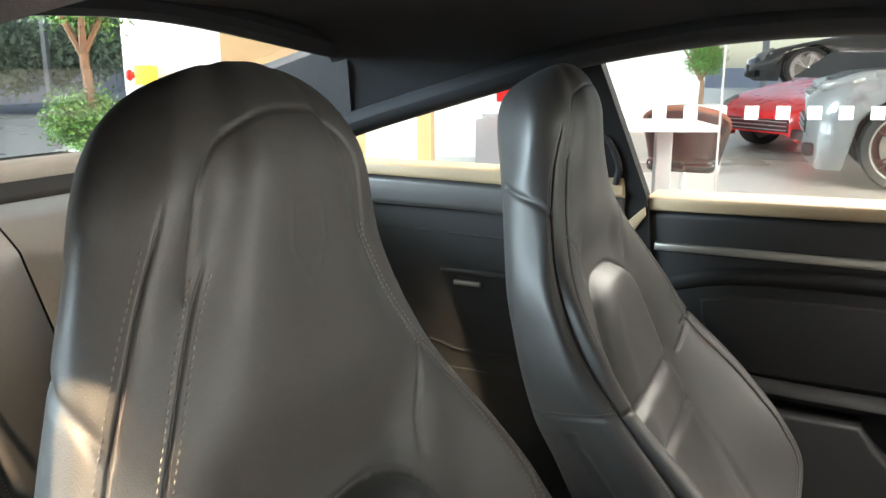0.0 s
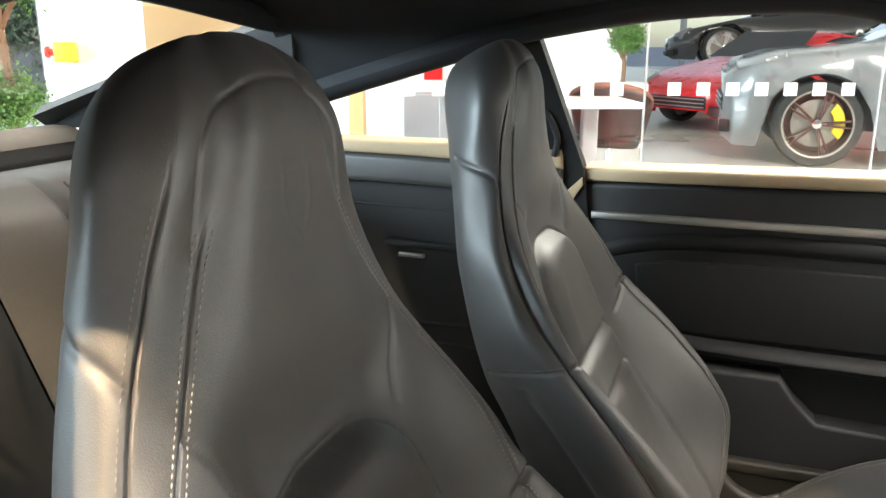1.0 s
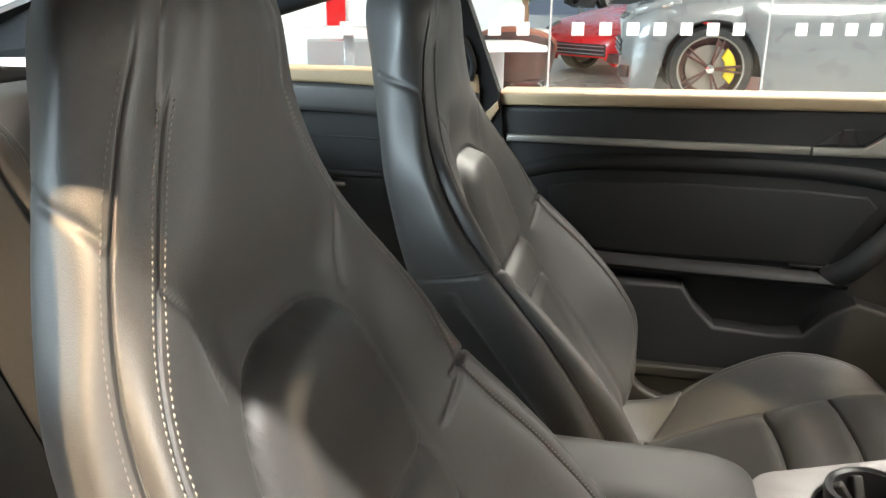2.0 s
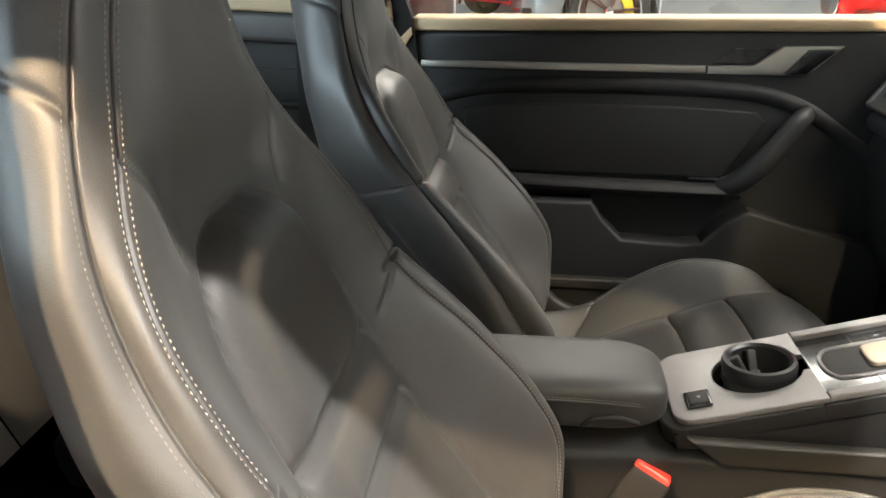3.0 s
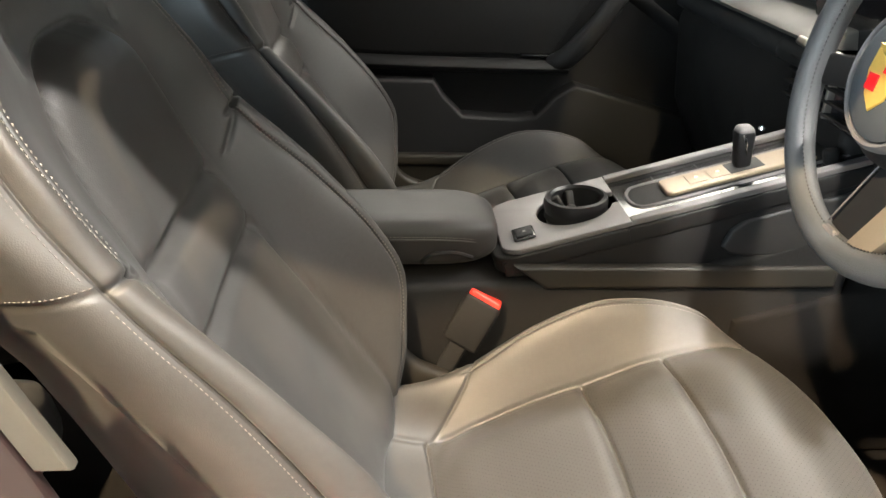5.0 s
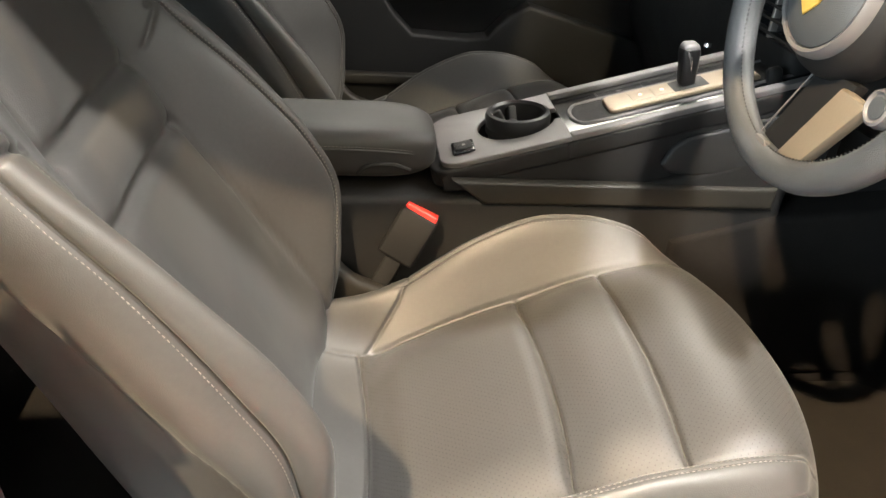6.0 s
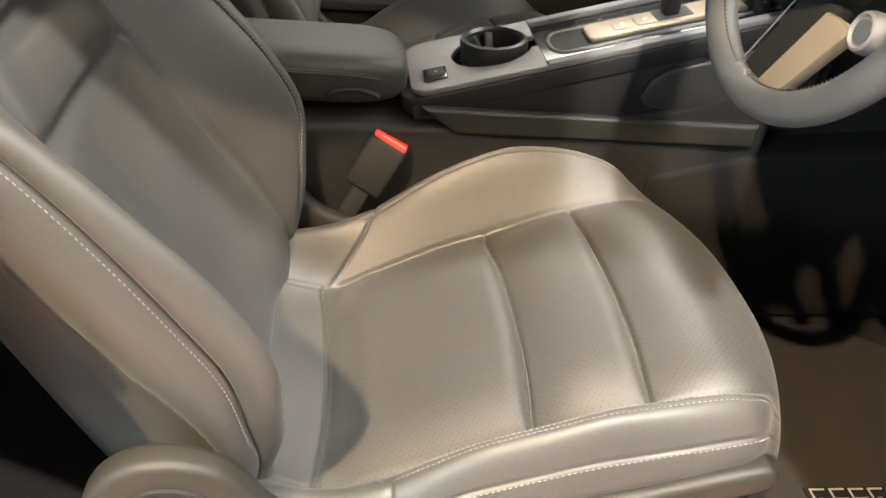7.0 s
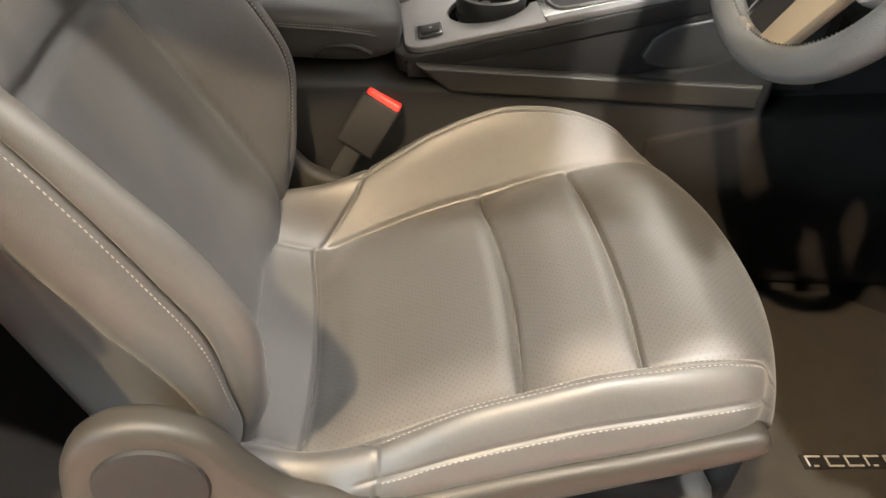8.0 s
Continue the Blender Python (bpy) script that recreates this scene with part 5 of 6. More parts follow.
part("vent_tab", rounded_box((0.006, 0.010, 0.016), (0.646, MID + 0.585, 0.846), 0.002, rot_y(34)), SATIN, vent)
part("lower_roll", tube([(0.634, MID + 0.03, 0.762), (0.634, MID + 0.645, 0.762)], 0.020, 20), PANEL, dash, "padded leather roll under the ledge")
part("roll_seam", tube([(0.634 + 0.0202 * math.cos(q), MID + 0.17, 0.762 + 0.0202 * math.sin(q)) for q in np.linspace(1.2, 4.2, 16)], 0.0012, 6), RUBBER, dash)
cv = part("centre_vent", rounded_box((0.03, 0.30, 0.085), (0.640, MID - 0.02, 0.735), 0.006), GLOSS, dash, "centre air vents")
for i in range(4):
    part("vent_slat", rounded_box((0.02, 0.28, 0.004), (0.622, MID - 0.02, 0.707 + i * 0.018), 0.0015), PLASTIC, cv)
for yv in (-0.10, 0.0, 0.08):
    part("vent_fin", rounded_box((0.012, 0.006, 0.07), (0.620, MID + yv, 0.735), 0.0015), SATIN, cv)
for i in range(5):
    part("toggle_key", rounded_box((0.022, 0.032, 0.013), (0.608, MID - 0.11 + i * 0.045, 0.789), 0.004, rot_y(25)), BRUSHED, dash, "metal toggle key")
part("column", tube([(0.52, 0.383, 0.835), (0.66, 0.383, 0.80)], 0.045, 20), PLASTIC, dash)

# ---------------------------------------------------------------- steering wheel
wheel = thing("steering_wheel", "black leather steering wheel with satin spokes", "steering wheel")
R = 0.172
pts = [(0, R * math.cos(a), R * math.sin(a)) for a in np.linspace(0, 2 * math.pi, 96, endpoint=False)]
part("rim", tube(pts, 0.0155, 16, closed=True, squash=(1.0, 1.05)), material("grey_black_leather", (0.036, 0.038, 0.041), 0.5, vary=0.08, scale=20, bump=0.3, bump_scale=800, voronoi=True), wheel, "smooth leather rim")
for a in (-0.15, math.pi + 0.15):
    c, s = math.cos(a), math.sin(a)
    part("spoke", rounded_box((0.012, 0.10, 0.034), (0.010, 0.118 * c, 0.118 * s), 0.004, Matrix.Rotation(a, 4, "X")), PLASTIC, wheel)
low_arm = part("lower_spoke", prism([(0.040, -0.166), (0.012, -0.172), (-0.030, -0.160), (-0.062, -0.070), (-0.004, -0.070)], 0.014, Matrix.Translation((0.004, 0, 0)) @ YZ, 0.003, 2), PLASTIC, wheel, "broad dark lower spoke")
part("spoke_face", prism([(-0.004, -0.168), (-0.042, -0.160), (-0.096, -0.078), (-0.054, -0.076)], 0.014, Matrix.Translation((-0.004, 0, 0)) @ YZ, 0.003, 2), TAN_METAL, wheel, "warm satin spoke face")
part("spoke_edge", tube([(0.002, 0.042, -0.166), (0.002, -0.002, -0.074)], 0.0010, 6), TRAY, low_arm)
part("rim_inlay", prism([(0.040, -0.172), (0.010, -0.180), (-0.004, -0.166), (0.008, -0.154), (0.026, -0.154)], 0.008, Matrix.Translation((-0.009, 0, 0)) @ YZ, 0.002, 2), TRAY, wheel, "grey rim inlay")
COVER = material("blue_grey_soft_plastic", (0.040, 0.043, 0.047), 0.5, vary=0.08, scale=20, bump=0.2, bump_scale=900, voronoi=True)
hub = part("airbag_cover", turned([(0.001, 0.034), (0.03, 0.0335), (0.050, 0.030), (0.058, 0.025), (0.059, 0.015)], 56, Matrix.Rotation(radians(-90), 4, "Y")), COVER, wheel, "round airbag cover")
part("bezel", turned([(0.0585, 0.018), (0.060, 0.026), (0.063, 0.027), (0.067, 0.022), (0.068, 0.012)], 56, Matrix.Rotation(radians(-90), 4, "Y"), cap=False), TRAY, hub, "satin bezel ring")
part("hub_body", turned([(0.067, 0.016), (0.078, 0.006), (0.083, -0.008), (0.080, -0.03), (0.06, -0.04)], 56, Matrix.Rotation(radians(-90), 4, "Y")), PLASTIC, wheel)
part("emblem", prism([(-0.020, 0.026), (0.020, 0.026), (0.023, 0.0), (0.015, -0.020), (0, -0.033), (-0.015, -0.020), (-0.023, 0.0)], 0.003, Matrix.Translation((-0.0365, 0, 0)) @ YZ, 0.001, 1), material("gold_enamel", (0.75, 0.50, 0.12), 0.3, metal=0.7, vary=0.1), hub, "gold shield emblem")
for yq, zq in ((-0.009, 0.010), (0.009, -0.008)):
    part("emblem_field", rounded_box((0.001, 0.015, 0.015), (-0.0372, yq, zq), 0.0), RED_PAINT, hub)
turn = Matrix.Translation((0.000, -0.116, -0.072)) @ Matrix.Rotation(radians(-90), 4, "Y")
dial = part("mode_dial", turned([(0.011, 0.010), (0.013, 0.0125), (0.0150, 0.0115), (0.0165, 0.006), (0.0165, 0.000), (0.011, -0.002)], 32, turn), TRAY, wheel, "small metal mode dial")
part("dial_button", turned([(0.001, 0.0115), (0.009, 0.011), (0.0105, 0.008)], 24, turn), COVER, dial)
inner = np.array([(-0.006, (R - 0.0146) * math.cos(a), (R - 0.0146) * math.sin(a)) for a in np.linspace(0, 2 * math.pi, 400)])
stitches(inner, np.array([(-0.3, -math.cos(a), -math.sin(a)) for a in np.linspace(0, 2 * math.pi, 400)]), RUBBER, wheel, thick=0.0008)
wheel.matrix_basis = Matrix.Translation((0.482, 0.383, 0.844)) @ rot_y(10.4)

# floor mats
fm = thing("floor_mat", "dark cloth floor mat with pale bar lettering", "floor mat")
part("cloth", prism([(0.50, MID - 0.62), (0.50, MID - 0.13), (0.85, MID - 0.13), (0.95, MID - 0.2), (0.95, MID - 0.58), (0.9, MID - 0.62)], 0.012, Matrix.Translation((0, 0, 0.184)), 0.004, 2), MATCLOTH, fm)
WEAVE = material("pale_weave", (0.20, 0.19, 0.175), 0.8)
part("woven_patch", rounded_box((0.20, 0.022, 0.0015), (0.752, 0.293, 0.1965), 0.0005), CARPET, fm)
for i in range(7):
    x = 0.668 + i * 0.026
    for dy, lx, ly in ((0.007, 0.020, 0.0022), (-0.007, 0.020 if i % 3 else 0.006, 0.0022), (0.0, 0.0022, 0.014)):
        part("woven_bar", rounded_box((lx, ly, 0.001), (x - (0.009 if lx < 0.004 else 0), 0.293 + dy, 0.198), 0.0), WEAVE, fm)
# pedals
ped = thing("pedal_set", "metal faced pedals above the driver footwell", "pedals")
for yy, hh in ((0.44, 0.34), (0.30, 0.32)):
    part("pedal", rounded_box((0.012, 0.07, 0.09), (1.02, yy, hh), 0.004, rot_y(-30)), BRUSHED, ped)
    part("arm", tube([(1.03, yy, hh + 0.03), (1.10, yy, hh + 0.22)], 0.008, 8), RUBBER, ped)


# ---------------------------------------------------------------- showroom
def room(p, q, z=0.0):
    return ROOM @ Vector((p, q, z))


def room_box(name, p0, p1, q0, q1, z0, z1, mat, bevel=0.0, label="", parent=None, kind="structure"):
    bm = rounded_box((p1 - p0, q1 - q0, z1 - z0), ((p0 + p1) / 2, (q0 + q1) / 2, (z0 + z1) / 2), bevel)
    bmesh.ops.transform(bm, matrix=ROOM, verts=bm.verts)
    ob = part(name, bm, mat, parent, label, smooth=bevel > 0)
    if parent is None:
        tagged(ob, label, kind=kind)
    return ob


room_box("floor", -12, 16, -9, 18, -0.10, 0.0, FLOOR_TILE, label="pale polished showroom floor")
room_box("ceiling", -12, 16, -9, 18, 4.6, 4.75, WHITE_WALL, label="white showroom ceiling")
# unseen south wall added to block sky light, dark to cut bounce
room_box("light_block_south", -12, 16, -9.2, -9, 0, 4.6, GREY_WALL, label="unseen grey wall blocking light from the south")
# unseen east front, glazed only to house the added low daylight
room_box("wall_east", 16, 16.2, -9, 18, 3.2, 4.6, WHITE_WALL, label="unseen white plaster wall over an added glazed front")
room_box("wall_east_low", 16, 16.2, -9, 18, 0, 0.35, WHITE_WALL, label="unseen low white plaster wall under an added glazed front")
for i in range(10):
    room_box("window_post", 16, 16.15, -9 + i * 2.98, -8.9 + i * 2.98, 0.35, 3.2, FRAME_GREY, label="grey window post")
# glazed far side: posts and rails with open daylight behind
for i in range(15):
    room_box("window_post", -12 + i * 2, -11.9 + i * 2, 18, 18.15, 0, 4.6, FRAME_GREY, label="grey window post")
room_box("window_rail", -12, 16, 18, 18.12, 2.6, 2.7, FRAME_GREY, label="grey window rail")
for i in range(6):
    room_box("window_post", -12.15, -12, -9 + i * 5.4, -8.9 + i * 5.4, 0, 4.6, FRAME_GREY, label="grey window post")
# white wall and wood column behind the coupe
room_box("wall_white", -1.9, -1.345, 4.2, 4.4, 0, 4.6, WHITE_WALL, label="white plaster wall")
room_box("wall_wood", -1.345, -0.62, 4.1, 4.4, 0, 4.6, WOOD_WALL, label="pale wood clad wall")
room_box("wall_pier", -0.62, -0.348, 4.14, 4.4, 0, 4.6, WHITE_WALL, label="white plaster pier")
room_box("wall_column", -0.348, -0.275, 4.1, 4.4, 0, 4.6, WOOD_WALL, label="pale wood clad column")
ground = raw("ground", [(-400, -400, -0.08), (400, -400, -0.08), (400, 400, -0.08), (-400, 400, -0.08)], [(0, 1, 2, 3)], material("pale_paving", (0.45, 0.44, 0.42), 0.8), None, "pale outdoor paving", False)
tagged(ground, kind="structure")

# glass partition with a row of white squares
part_glass = thing("glass_partition", "clear glass partition with a row of white squares", "glass wall", kind="structure")
for p0, p1 in ((-0.27, 0.959), (0.965, 1.980), (1.986, 3.0), (3.006, 4.0)):
    pane("glass_sheet", [room(p0, 3.35, 0), room(p1, 3.35, 0), room(p1, 3.35, 2.6), room(p0, 3.35, 2.6)], SHOP_GLASS, part_glass)
for p0 in (0.962, 1.983, 3.003):
    room_box("glass_joint", p0 - 0.004, p0 + 0.004, 3.346, 3.354, 0, 2.6, FRAME_GREY, parent=part_glass)
DOT = material("white_film", (0.62, 0.60, 0.57), 0.6)
for centre in [0.839 - 0.1255 * k for k in range(9)] + [1.084 + 0.1255 * k for k in range(7)] + [2.142 + 0.1255 * k for k in range(6)]:
    room_box("film_square", centre - 0.027, centre + 0.027, 3.338, 3.346, 0.885, 0.939, DOT, parent=part_glass)

# tables and chairs
def tub_chair(p, q, turn, mat):
    ch = thing("tub_chair", "dark leather tub chair with a brown shell on a slim leg", "chair", "showroom chairs")
    m, n = 14, 28
    P = np.zeros((m, n, 3))
    for i, f in enumerate(np.linspace(0, 1, m)):
        for j, a in enumerate(np.linspace(radians(-20), radians(200), n)):
            r = 0.24 + 0.06 * f
            h = 0.42 + 0.40 * f * (0.72 + 0.28 * math.sin(max(a, 0)) if 0 < a < math.pi else 0.6)
            P[i, j] = (r * math.cos(a), r * math.sin(a), h)
    outer = P * 1.0
    ins = P * np.array((0.86, 0.86, 1.0))
    V = np.vstack([outer.reshape(-1, 3), ins.reshape(-1, 3)])
    fa = sheet_faces(m, n)
    k = m * n
    F = [tuple(f) for f in fa] + [tuple(f[::-1] + k) for f in fa] + [((m - 1) * n + j, (m - 1) * n + j + 1, k + (m - 1) * n + j + 1, k + (m - 1) * n + j) for j in range(n - 1)]
    shell_ob = raw("shell", V, F, mat, ch)
    part("welt", tube((outer[-1] + ins[-1]) / 2, 0.024, 10), SHELL_EDGE, shell_ob, "tan brown rolled edge")
    part("seat", rounded_box((0.46, 0.46, 0.10), (0, 0.02, 0.43), 0.04), BLACK_PAINT, ch)
    part("column", tube([(0, 0, 0.02), (0, 0, 0.40)], 0.025, 12), CHROME, ch)
    part("foot", turned([(0.001, 0.02), (0.22, 0.012), (0.22, 0.0), (0.001, 0.0)], 28, cap=False), CHROME, ch)
    ch.matrix_basis = ROOM @ pose(p, q, 0, 0, 0, turn)
    return ch


SHELL = material("dark_brown_leather_shell", (0.035, 0.022, 0.020), 0.32, vary=0.15)
SHELL_EDGE = material("tan_brown_leather_edge", (0.20, 0.075, 0.045), 0.45, vary=0.12)
tub_chair(1.42, 5.75, 160, SHELL)
tub_chair(0.72, 6.2, 20, SHELL)


def round_leg_table(p0, p1, q0, q1):
    t = thing("meeting_table", "white topped meeting table on a grey post", "table", "showroom tables")
    bm = rounded_box((p1 - p0, q1 - q0, 0.04), ((p0 + p1) / 2, (q0 + q1) / 2, 0.73), 0.012)
    part("tabletop", bm, WHITE_WALL, t)
    part("post", rounded_box((0.10, 0.10, 0.70), (p1 - 0.26, (q0 + q1) / 2, 0.36), 0.01), FRAME_GREY, t)
    part("foot", rounded_box((0.5, 0.5, 0.02), (p1 - 0.26, (q0 + q1) / 2, 0.012), 0.004), FRAME_GREY, t)
    t.matrix_basis = ROOM.copy()
    return t


round_leg_table(0.42, 1.40, 4.85, 5.5)
round_leg_table(-0.9, 0.55, 7.2, 8.0)
# picture and dark counter seen through the quarter glass
room_box("wall_panel", -1.2, 2.6, 9.8, 9.9, 0, 2.6, WHITE_WALL, label="white partition wall")
room_box("poster", 0.14, 0.36, 9.76, 9.79, 0.66, 1.02, RED_PAINT, label="dark red framed panel", kind="")
room_box("counter", -0.1, 1.0, 8.9, 9.5, 0, 0.55, FRAME_GREY, label="grey showroom reception counter", kind="")


# potted trees
def leaf_cloud(name, centre, radius, count, size, parent, seed, squash=0.85, mat=LEAF):
    rng = np.random.default_rng(seed)
    verts, faces = [], []
    lumps = [np.array(centre) + radius * 0.52 * rng.uniform(-1.25, 1.25, size=3) * (0.8, 0.8, 0.7 * squash) for _ in range(16)]
    for _ in range(count):
        c = lumps[rng.integers(len(lumps))] + radius * 0.19 * rng.normal(size=3)
        d = rng.normal(size=3)
        d /= np.linalg.norm(d)
        e = np.cross(d, rng.normal(size=3))
        e /= np.linalg.norm(e) + 1e-9
        k = len(verts)
        L, W = size * (0.7 + 0.6 * rng.random()), size * 0.45
        nrm = np.cross(d, e) * size * 0.12
        verts += [c - d * L, c + e * W + nrm, c + d * L, c - e * W + nrm]
        faces += [(k, k + 1, k + 2), (k, k + 2, k + 3)]
    ob = raw(name, verts, faces, mat, parent, smooth=False)
    return tagged(ob, kind="stuff")


def potted_tree(p, q, height, crown, hedge, seed):
    t = thing("potted_tree", "small standard tree with a clipped green underplanting in a white planter", "tree", "potted trees")
    part("planter", rounded_box((0.42, 0.42, 0.7), (0, 0, 0.35), 0.02, taper=(1.1, 1.1)), WHITE_WALL, t)
    stem = smooth_path([(0, 0, 0.60), (0.01, 0, 0.9), (-0.01, 0.01, height - 0.22)], 16)
    part("trunk", tube(stem, np.linspace(0.026, 0.020, 16), 10), BARK, t)
    for a in range(6):
        q2 = a * 1.05 + seed
        end = (0.22 * math.cos(q2), 0.22 * math.sin(q2), height + 0.10)
        part("limb", tube(smooth_path([(-0.01, 0.01, height - 0.25), (end[0] * 0.4, end[1] * 0.4, height - 0.10), end], 10), np.linspace(0.020, 0.006, 10), 7), BARK, t)
    leaf_cloud("crown", (0, 0, height), crown, 9000, 0.014, t, seed)
    if hedge:
        leaf_cloud("underplanting", (0, 0, 0.86), hedge, 9000, 0.012, t, seed + 7, 0.7)
    t.matrix_basis = ROOM @ pose(p, q, 0)
    return t


potted_tree(-1.78, 3.55, 1.40, 0.26, 0.20, 1)
potted_tree(2.26, 8.65, 1.20, 0.26, 0.0, 5)

# emergency stop box on the white wall
es = thing("emergency_stop", "yellow emergency stop box with a red button", "emergency switch")
part("box", rounded_box((0.10, 0.07, 0.10), (0, 0, 0), 0.008), material("yellow_plastic", (0.85, 0.55, 0.04), 0.4), es)
part("push_button", turned([(0.001, 0.05), (0.026, 0.048), (0.03, 0.035), (0.018, 0.03), (0.018, 0.0)], 24, Matrix.Translation((-0.05, -0.0, 0)) @ Matrix.Rotation(radians(-90), 4, "Y")), RED_CLIP, es)
es.matrix_basis = ROOM @ pose(-1.76, 4.15, 1.05)


# ---------------------------------------------------------------- parked cars
LAMP_GLASS = material("lamp_glass", (0.22, 0.23, 0.24), 0.12, vary=0.02)


def parked_car(name, label, length, width, height, wheel_r, paint, rim_mat, caliper, suv, m):
    car = thing(name, label, "car", "cars on show")
    h = height
    if suv:
        prof = [(0.0, 0.42), (0.02, 0.60), (0.10, 0.62), (0.25, 0.66), (0.30, 0.72), (0.44, 0.98), (0.60, 1.0), (0.82, 0.96), (0.96, 0.70), (1.0, 0.5)]
    else:
        prof = [(0.0, 0.35), (0.03, 0.48), (0.15, 0.58), (0.27, 0.66), (0.32, 0.72), (0.47, 0.98), (0.56, 1.0), (0.75, 0.86), (0.92, 0.68), (1.0, 0.5)]
    belt = 0.66
    n = 48
    xs = np.linspace(0, 1, n)
    tops = np.interp(xs, [a for a, _ in prof], [b for _, b in prof])
    k = np.array([1, 2, 3, 4, 3, 2, 1]) / 16
    tops = np.convolve(np.pad(tops, 3, "edge"), k, "valid")
    front, rear = wheel_r * 1.32 / length + (0.062 if suv else 0.10), 1 - (wheel_r * 1.25 / length + 0.13)
    P = []
    for x, tp in zip(xs, tops):
        w = width / 2 * (1 - (0.20 if suv else 0.38) * (max(0.14 - x, 0) / 0.14) ** 2 - 0.12 * max(x - 0.9, 0) / 0.1) * 1.0
        lowz = 0.16 + 0.10 * (1 if x < 0.02 or x > 0.98 else 0)
        for cxw in (front, rear):
            dx = (x - cxw) * length
            if abs(dx) < wheel_r * 1.18:
                lowz = max(lowz, wheel_r + math.sqrt((wheel_r * 1.18) ** 2 - dx * dx) * 0.95)
        b = min(tp, belt) * h
        hi = tp * h
        roofw = w * (0.74 if tp > belt else 0.86)
        P.append([(x * length, w * 0.93, lowz), (x * length, w, max(lowz + 0.02, b * 0.62)), (x * length, w * 0.985, b * 0.92), (x * length, w * 0.92, b), (x * length, roofw, b + (hi - b) * 0.85), (x * length, roofw * 0.6, hi * 0.995), (x * length, 0, hi)])
    P = np.array(P)
    both = np.concatenate([P, (P * (1, -1, 1))[:, -2::-1]], 1)
    fa = sheet_faces(n, both.shape[1])
    bm = bmesh.new()
    vs = [bm.verts.new(tuple(p)) for p in both.reshape(-1, 3)]
    for f in fa:
        bm.faces.new([vs[i] for i in f])
    nn = both.shape[1]
    bm.faces.new(vs[:nn]), bm.faces.new(vs[-nn:][::-1])
    part("body", bm, paint, car, sharp=70)
    x0 = 0.30 if not suv else 0.29
    for side in (-1, 1):
        win = []
        for f in np.linspace(x0 + 0.04, 0.86 if suv else 0.80, 20):
            tp = float(np.interp(f, xs, tops))
            if tp > belt + 0.06:
                win.append((f, tp))
        low = [(f * length, side * (width / 2 * 0.885 + 0.012), belt * h + 0.02) for f, tp in win]
        top = [(f * length, side * (width / 2 * 0.76 + 0.012), belt * h + (tp - belt) * h * 0.80) for f, tp in win]
        k = len(low)
        raw("side_window", low + top, [(i, i + 1, k + i + 1, k + i) for i in range(k - 1)], DARK_GLASS, car, "dark side glass")
        if suv:
            lens = rounded_box((0.46, 0.10, 0.085), (0, 0, 0), 0.03, Matrix.Rotation(radians(side * 17), 4, "Z") @ rot_y(-14), taper=None)
            bmesh.ops.translate(lens, vec=(0.30, side * width * 0.435, h * 0.565), verts=lens.verts)
        else:
            lens = rounded_box((0.28, 0.10, 0.15), (0.20 + 0.02 * length, side * width * 0.40, h * 0.46), 0.05, rot_y(-25))
        lamp_body = part("headlight", lens, LAMP_GLASS, car, "clear headlight")
        part("lamp_reflector", rounded_box((0.10, 0.03, 0.03), (0.28 + 0.02 * length, side * width * (0.475 if suv else 0.445), h * (0.57 if suv else 0.48)), 0.01, rot_y(-20)), CHROME, lamp_body)
        part("corner_intake", rounded_box((0.10, 0.22, 0.12), (0.05, side * width * 0.36, 0.34 if suv else 0.27), 0.02, Matrix.Rotation(radians(side * 20), 4, "Z")), RUBBER, car, "black corner intake")
    ws = [(x0 * length + 0.02, y, belt * h + 0.05) for y in (-0.40 * width, 0, 0.40 * width)] + [((x0 + 0.13) * length, y, h * 0.965) for y in (0.33 * width, 0, -0.33 * width)]
    raw("windscreen", [(x - 0.02, y, z + 0.025) for x, y, z in ws], [tuple(range(6))], DARK_GLASS, car, "dark windscreen", False)
    part("grille", rounded_box((0.05, width * 0.62, 0.16), (0.01, 0, 0.36 if not suv else 0.55), 0.02), RUBBER, car)
    for i in range(3):
        part("grille_bar", rounded_box((0.02, width * 0.6, 0.012), (-0.02, 0, (0.31 if not suv else 0.50) + i * 0.05), 0.004), FRAME_GREY, car)
    for cxw in (front, rear):
        for side in (-1, 1):
            hubm = Matrix.Translation((cxw * length, side * (width / 2 - 0.12), wheel_r)) @ Matrix.Rotation(radians(-90 * side), 4, "X")
            r = wheel_r
            whl = part("wheel", turned([(r * 0.80, -0.12), (r * 0.96, -0.12), (r, -0.09), (r, 0.09), (r * 0.96, 0.12), (r * 0.80, 0.125)], 44, hubm, cap=False), RUBBER, car, "black tyre")
            part("rim", turned([(r * 0.80, 0.125), (r * 0.76, 0.11), (r * 0.74, 0.03), (r * 0.70, -0.06), (0.02, -0.07)], 44, hubm, cap=False), rim_mat, whl, "deep alloy rim")
            part("brake_disc", turned([(0.001, -0.012), (r * 0.56, -0.012), (r * 0.56, 0.0), (0.001, 0.0)], 40, hubm, cap=False), BRUSHED, whl, "steel brake disc")
            part("rim_lip", turned([(r * 0.80, 0.123), (r * 0.795, 0.130), (r * 0.755, 0.126), (r * 0.75, 0.10)], 44, hubm, cap=False), BRUSHED, whl, "satin rim lip")
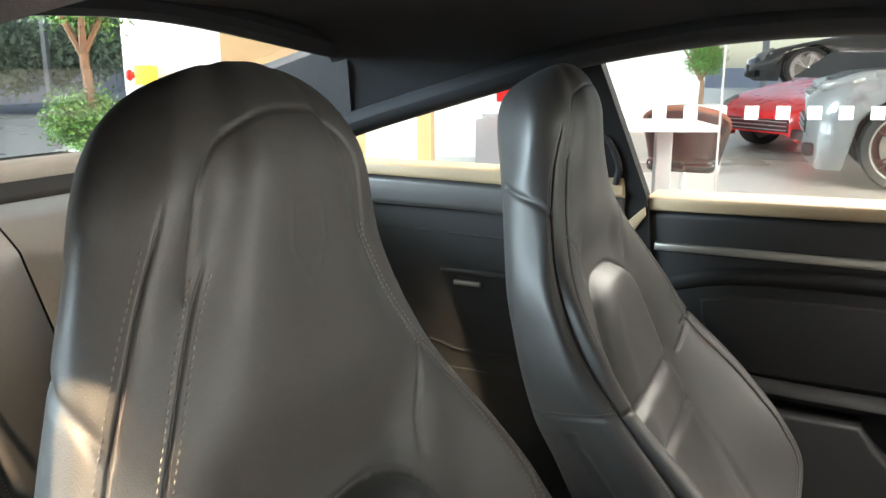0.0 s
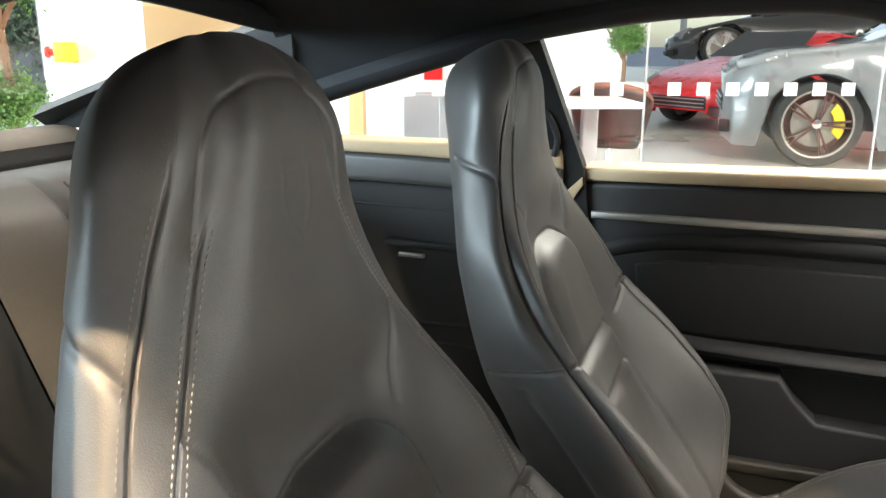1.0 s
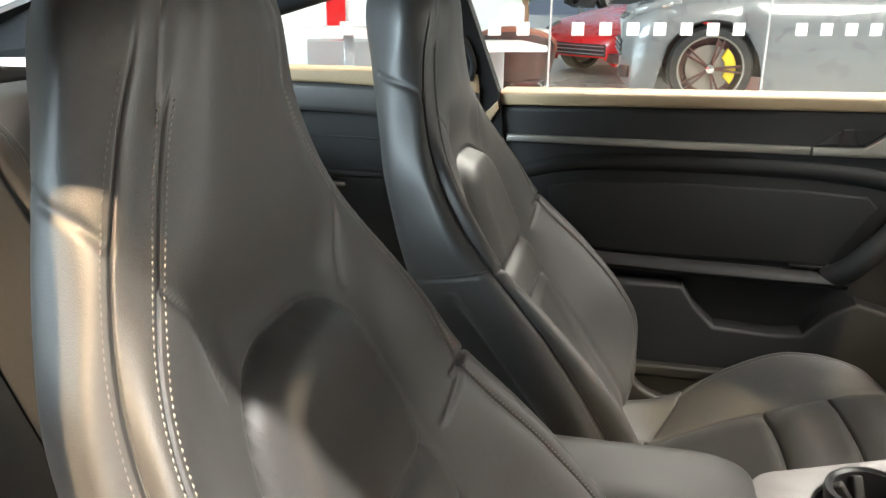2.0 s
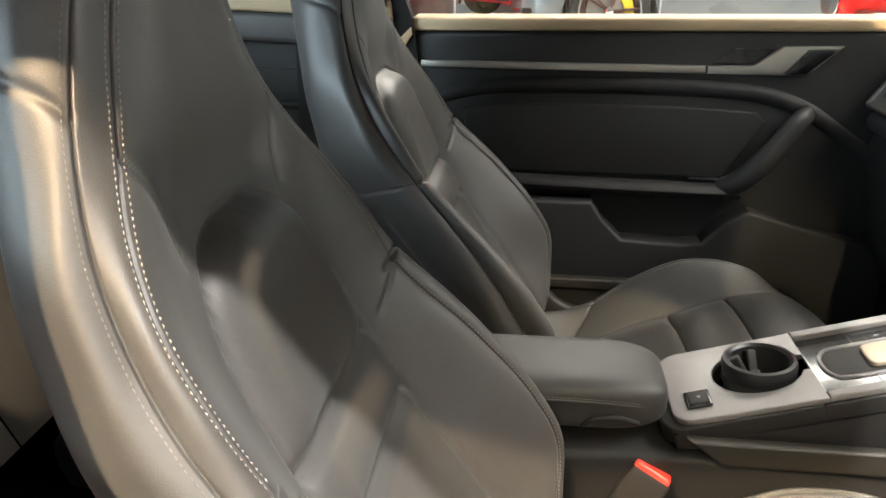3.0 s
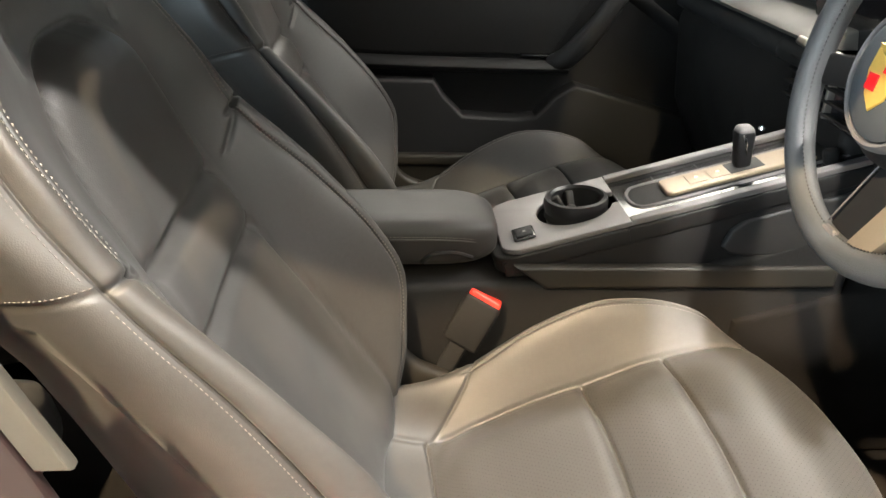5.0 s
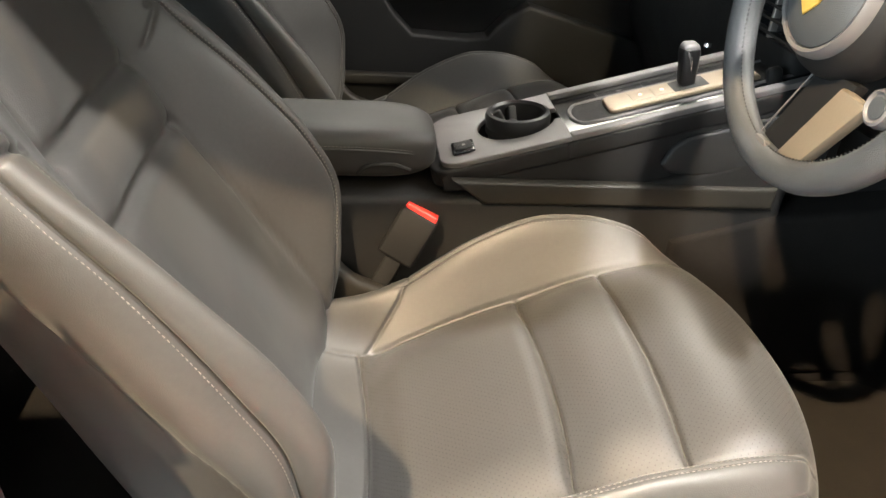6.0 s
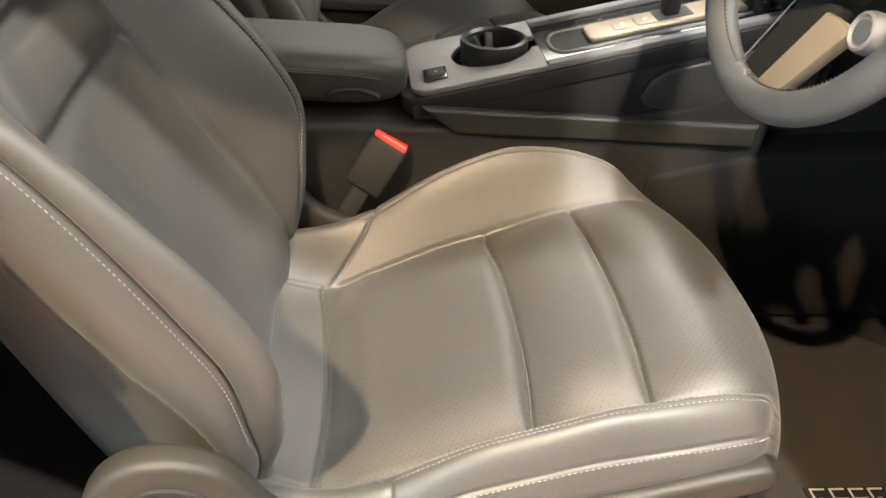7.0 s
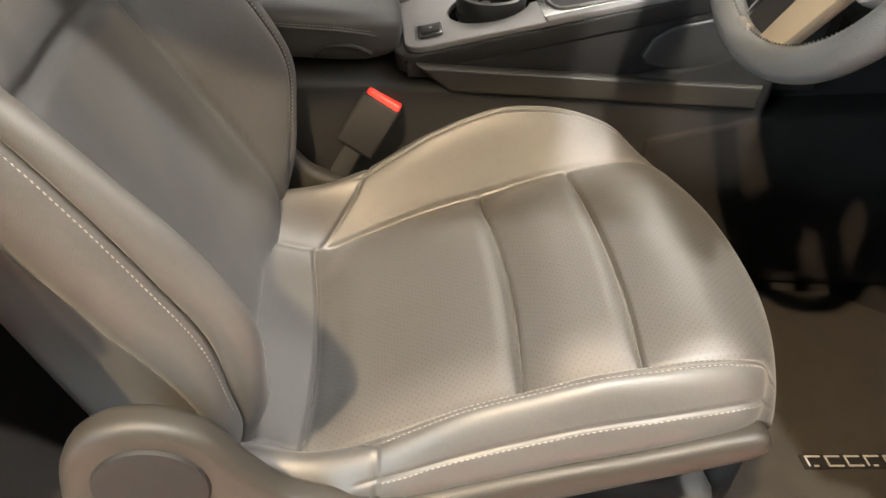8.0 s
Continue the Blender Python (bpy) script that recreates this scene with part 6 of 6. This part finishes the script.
            if caliper:
                part("caliper", prism([(0.245 * math.cos(a), 0.245 * math.sin(a)) for a in np.linspace(-0.75, 0.75, 9)] + [(0.15 * math.cos(a), 0.15 * math.sin(a)) for a in np.linspace(0.65, -0.65, 7)], 0.06, hubm @ Matrix.Rotation(radians(8), 4, "Z"), 0.01, 2), caliper, whl, "yellow brake caliper")
            for i in range(5):
                for o in (-0.11, 0.11):
                    q = 2 * math.pi * i / 5 + o
                    sp = rounded_box((r * 0.70, 0.022, 0.03), (r * 0.40, 0, 0.085), 0.006)
                    bmesh.ops.transform(sp, matrix=hubm @ Matrix.Rotation(q, 4, "Z"), verts=sp.verts)
                    part("spoke", sp, rim_mat, whl)
            part("hub_cap", turned([(0.001, 0.105), (0.04, 0.10), (0.05, 0.08)], 20, hubm, cap=False), CHROME, whl)
    car.matrix_basis = m
    return car


YELLOW = material("yellow_enamel", (0.85, 0.60, 0.02), 0.35, vary=0.05)
RIM = material("dark_alloy", (0.10, 0.09, 0.09), 0.3, metal=0.9, vary=0.05)
RIM_L = material("silver_alloy", (0.6, 0.6, 0.6), 0.3, metal=0.9, vary=0.05)
RIM_B = material("dark_bronze_alloy", (0.10, 0.045, 0.04), 0.35, metal=0.6, vary=0.05)
parked_car("suv", "pale grey sports utility car with yellow brake calipers", 4.92, 1.98, 1.70, 0.39, GREY_PAINT, RIM_B, YELLOW, True, pose(-0.13, 8.95, GROUND, 0, 0, 3))
parked_car("sports_car", "bright red sports coupe on the showroom floor", 4.52, 1.85, 1.30, 0.35, RED_PAINT, RIM, None, False, pose(-0.75, 11.15, GROUND, 0, 0, 48))
parked_car("sports_car", "black sports coupe raised on a display plinth", 4.5, 1.85, 1.30, 0.36, BLACK_PAINT, RIM_L, None, False, pose(-1.25, 15.7, 0.74, 0, 0, 6))
room_box("plinth", 4.2, 9.8, 12.3, 15.8, 0, 0.68, WHITE_WALL, label="low white display plinth", kind="")

# clipped bushes outside the glazed wall, their sunlight put into the leaf colour
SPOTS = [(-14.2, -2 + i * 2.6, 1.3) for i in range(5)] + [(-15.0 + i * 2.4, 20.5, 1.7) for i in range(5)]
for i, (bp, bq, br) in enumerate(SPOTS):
    bush = thing("hedge", "leafy hedge outside the glazed wall, sunlight coloured into its pale leaves", "hedge", "hedges outside")
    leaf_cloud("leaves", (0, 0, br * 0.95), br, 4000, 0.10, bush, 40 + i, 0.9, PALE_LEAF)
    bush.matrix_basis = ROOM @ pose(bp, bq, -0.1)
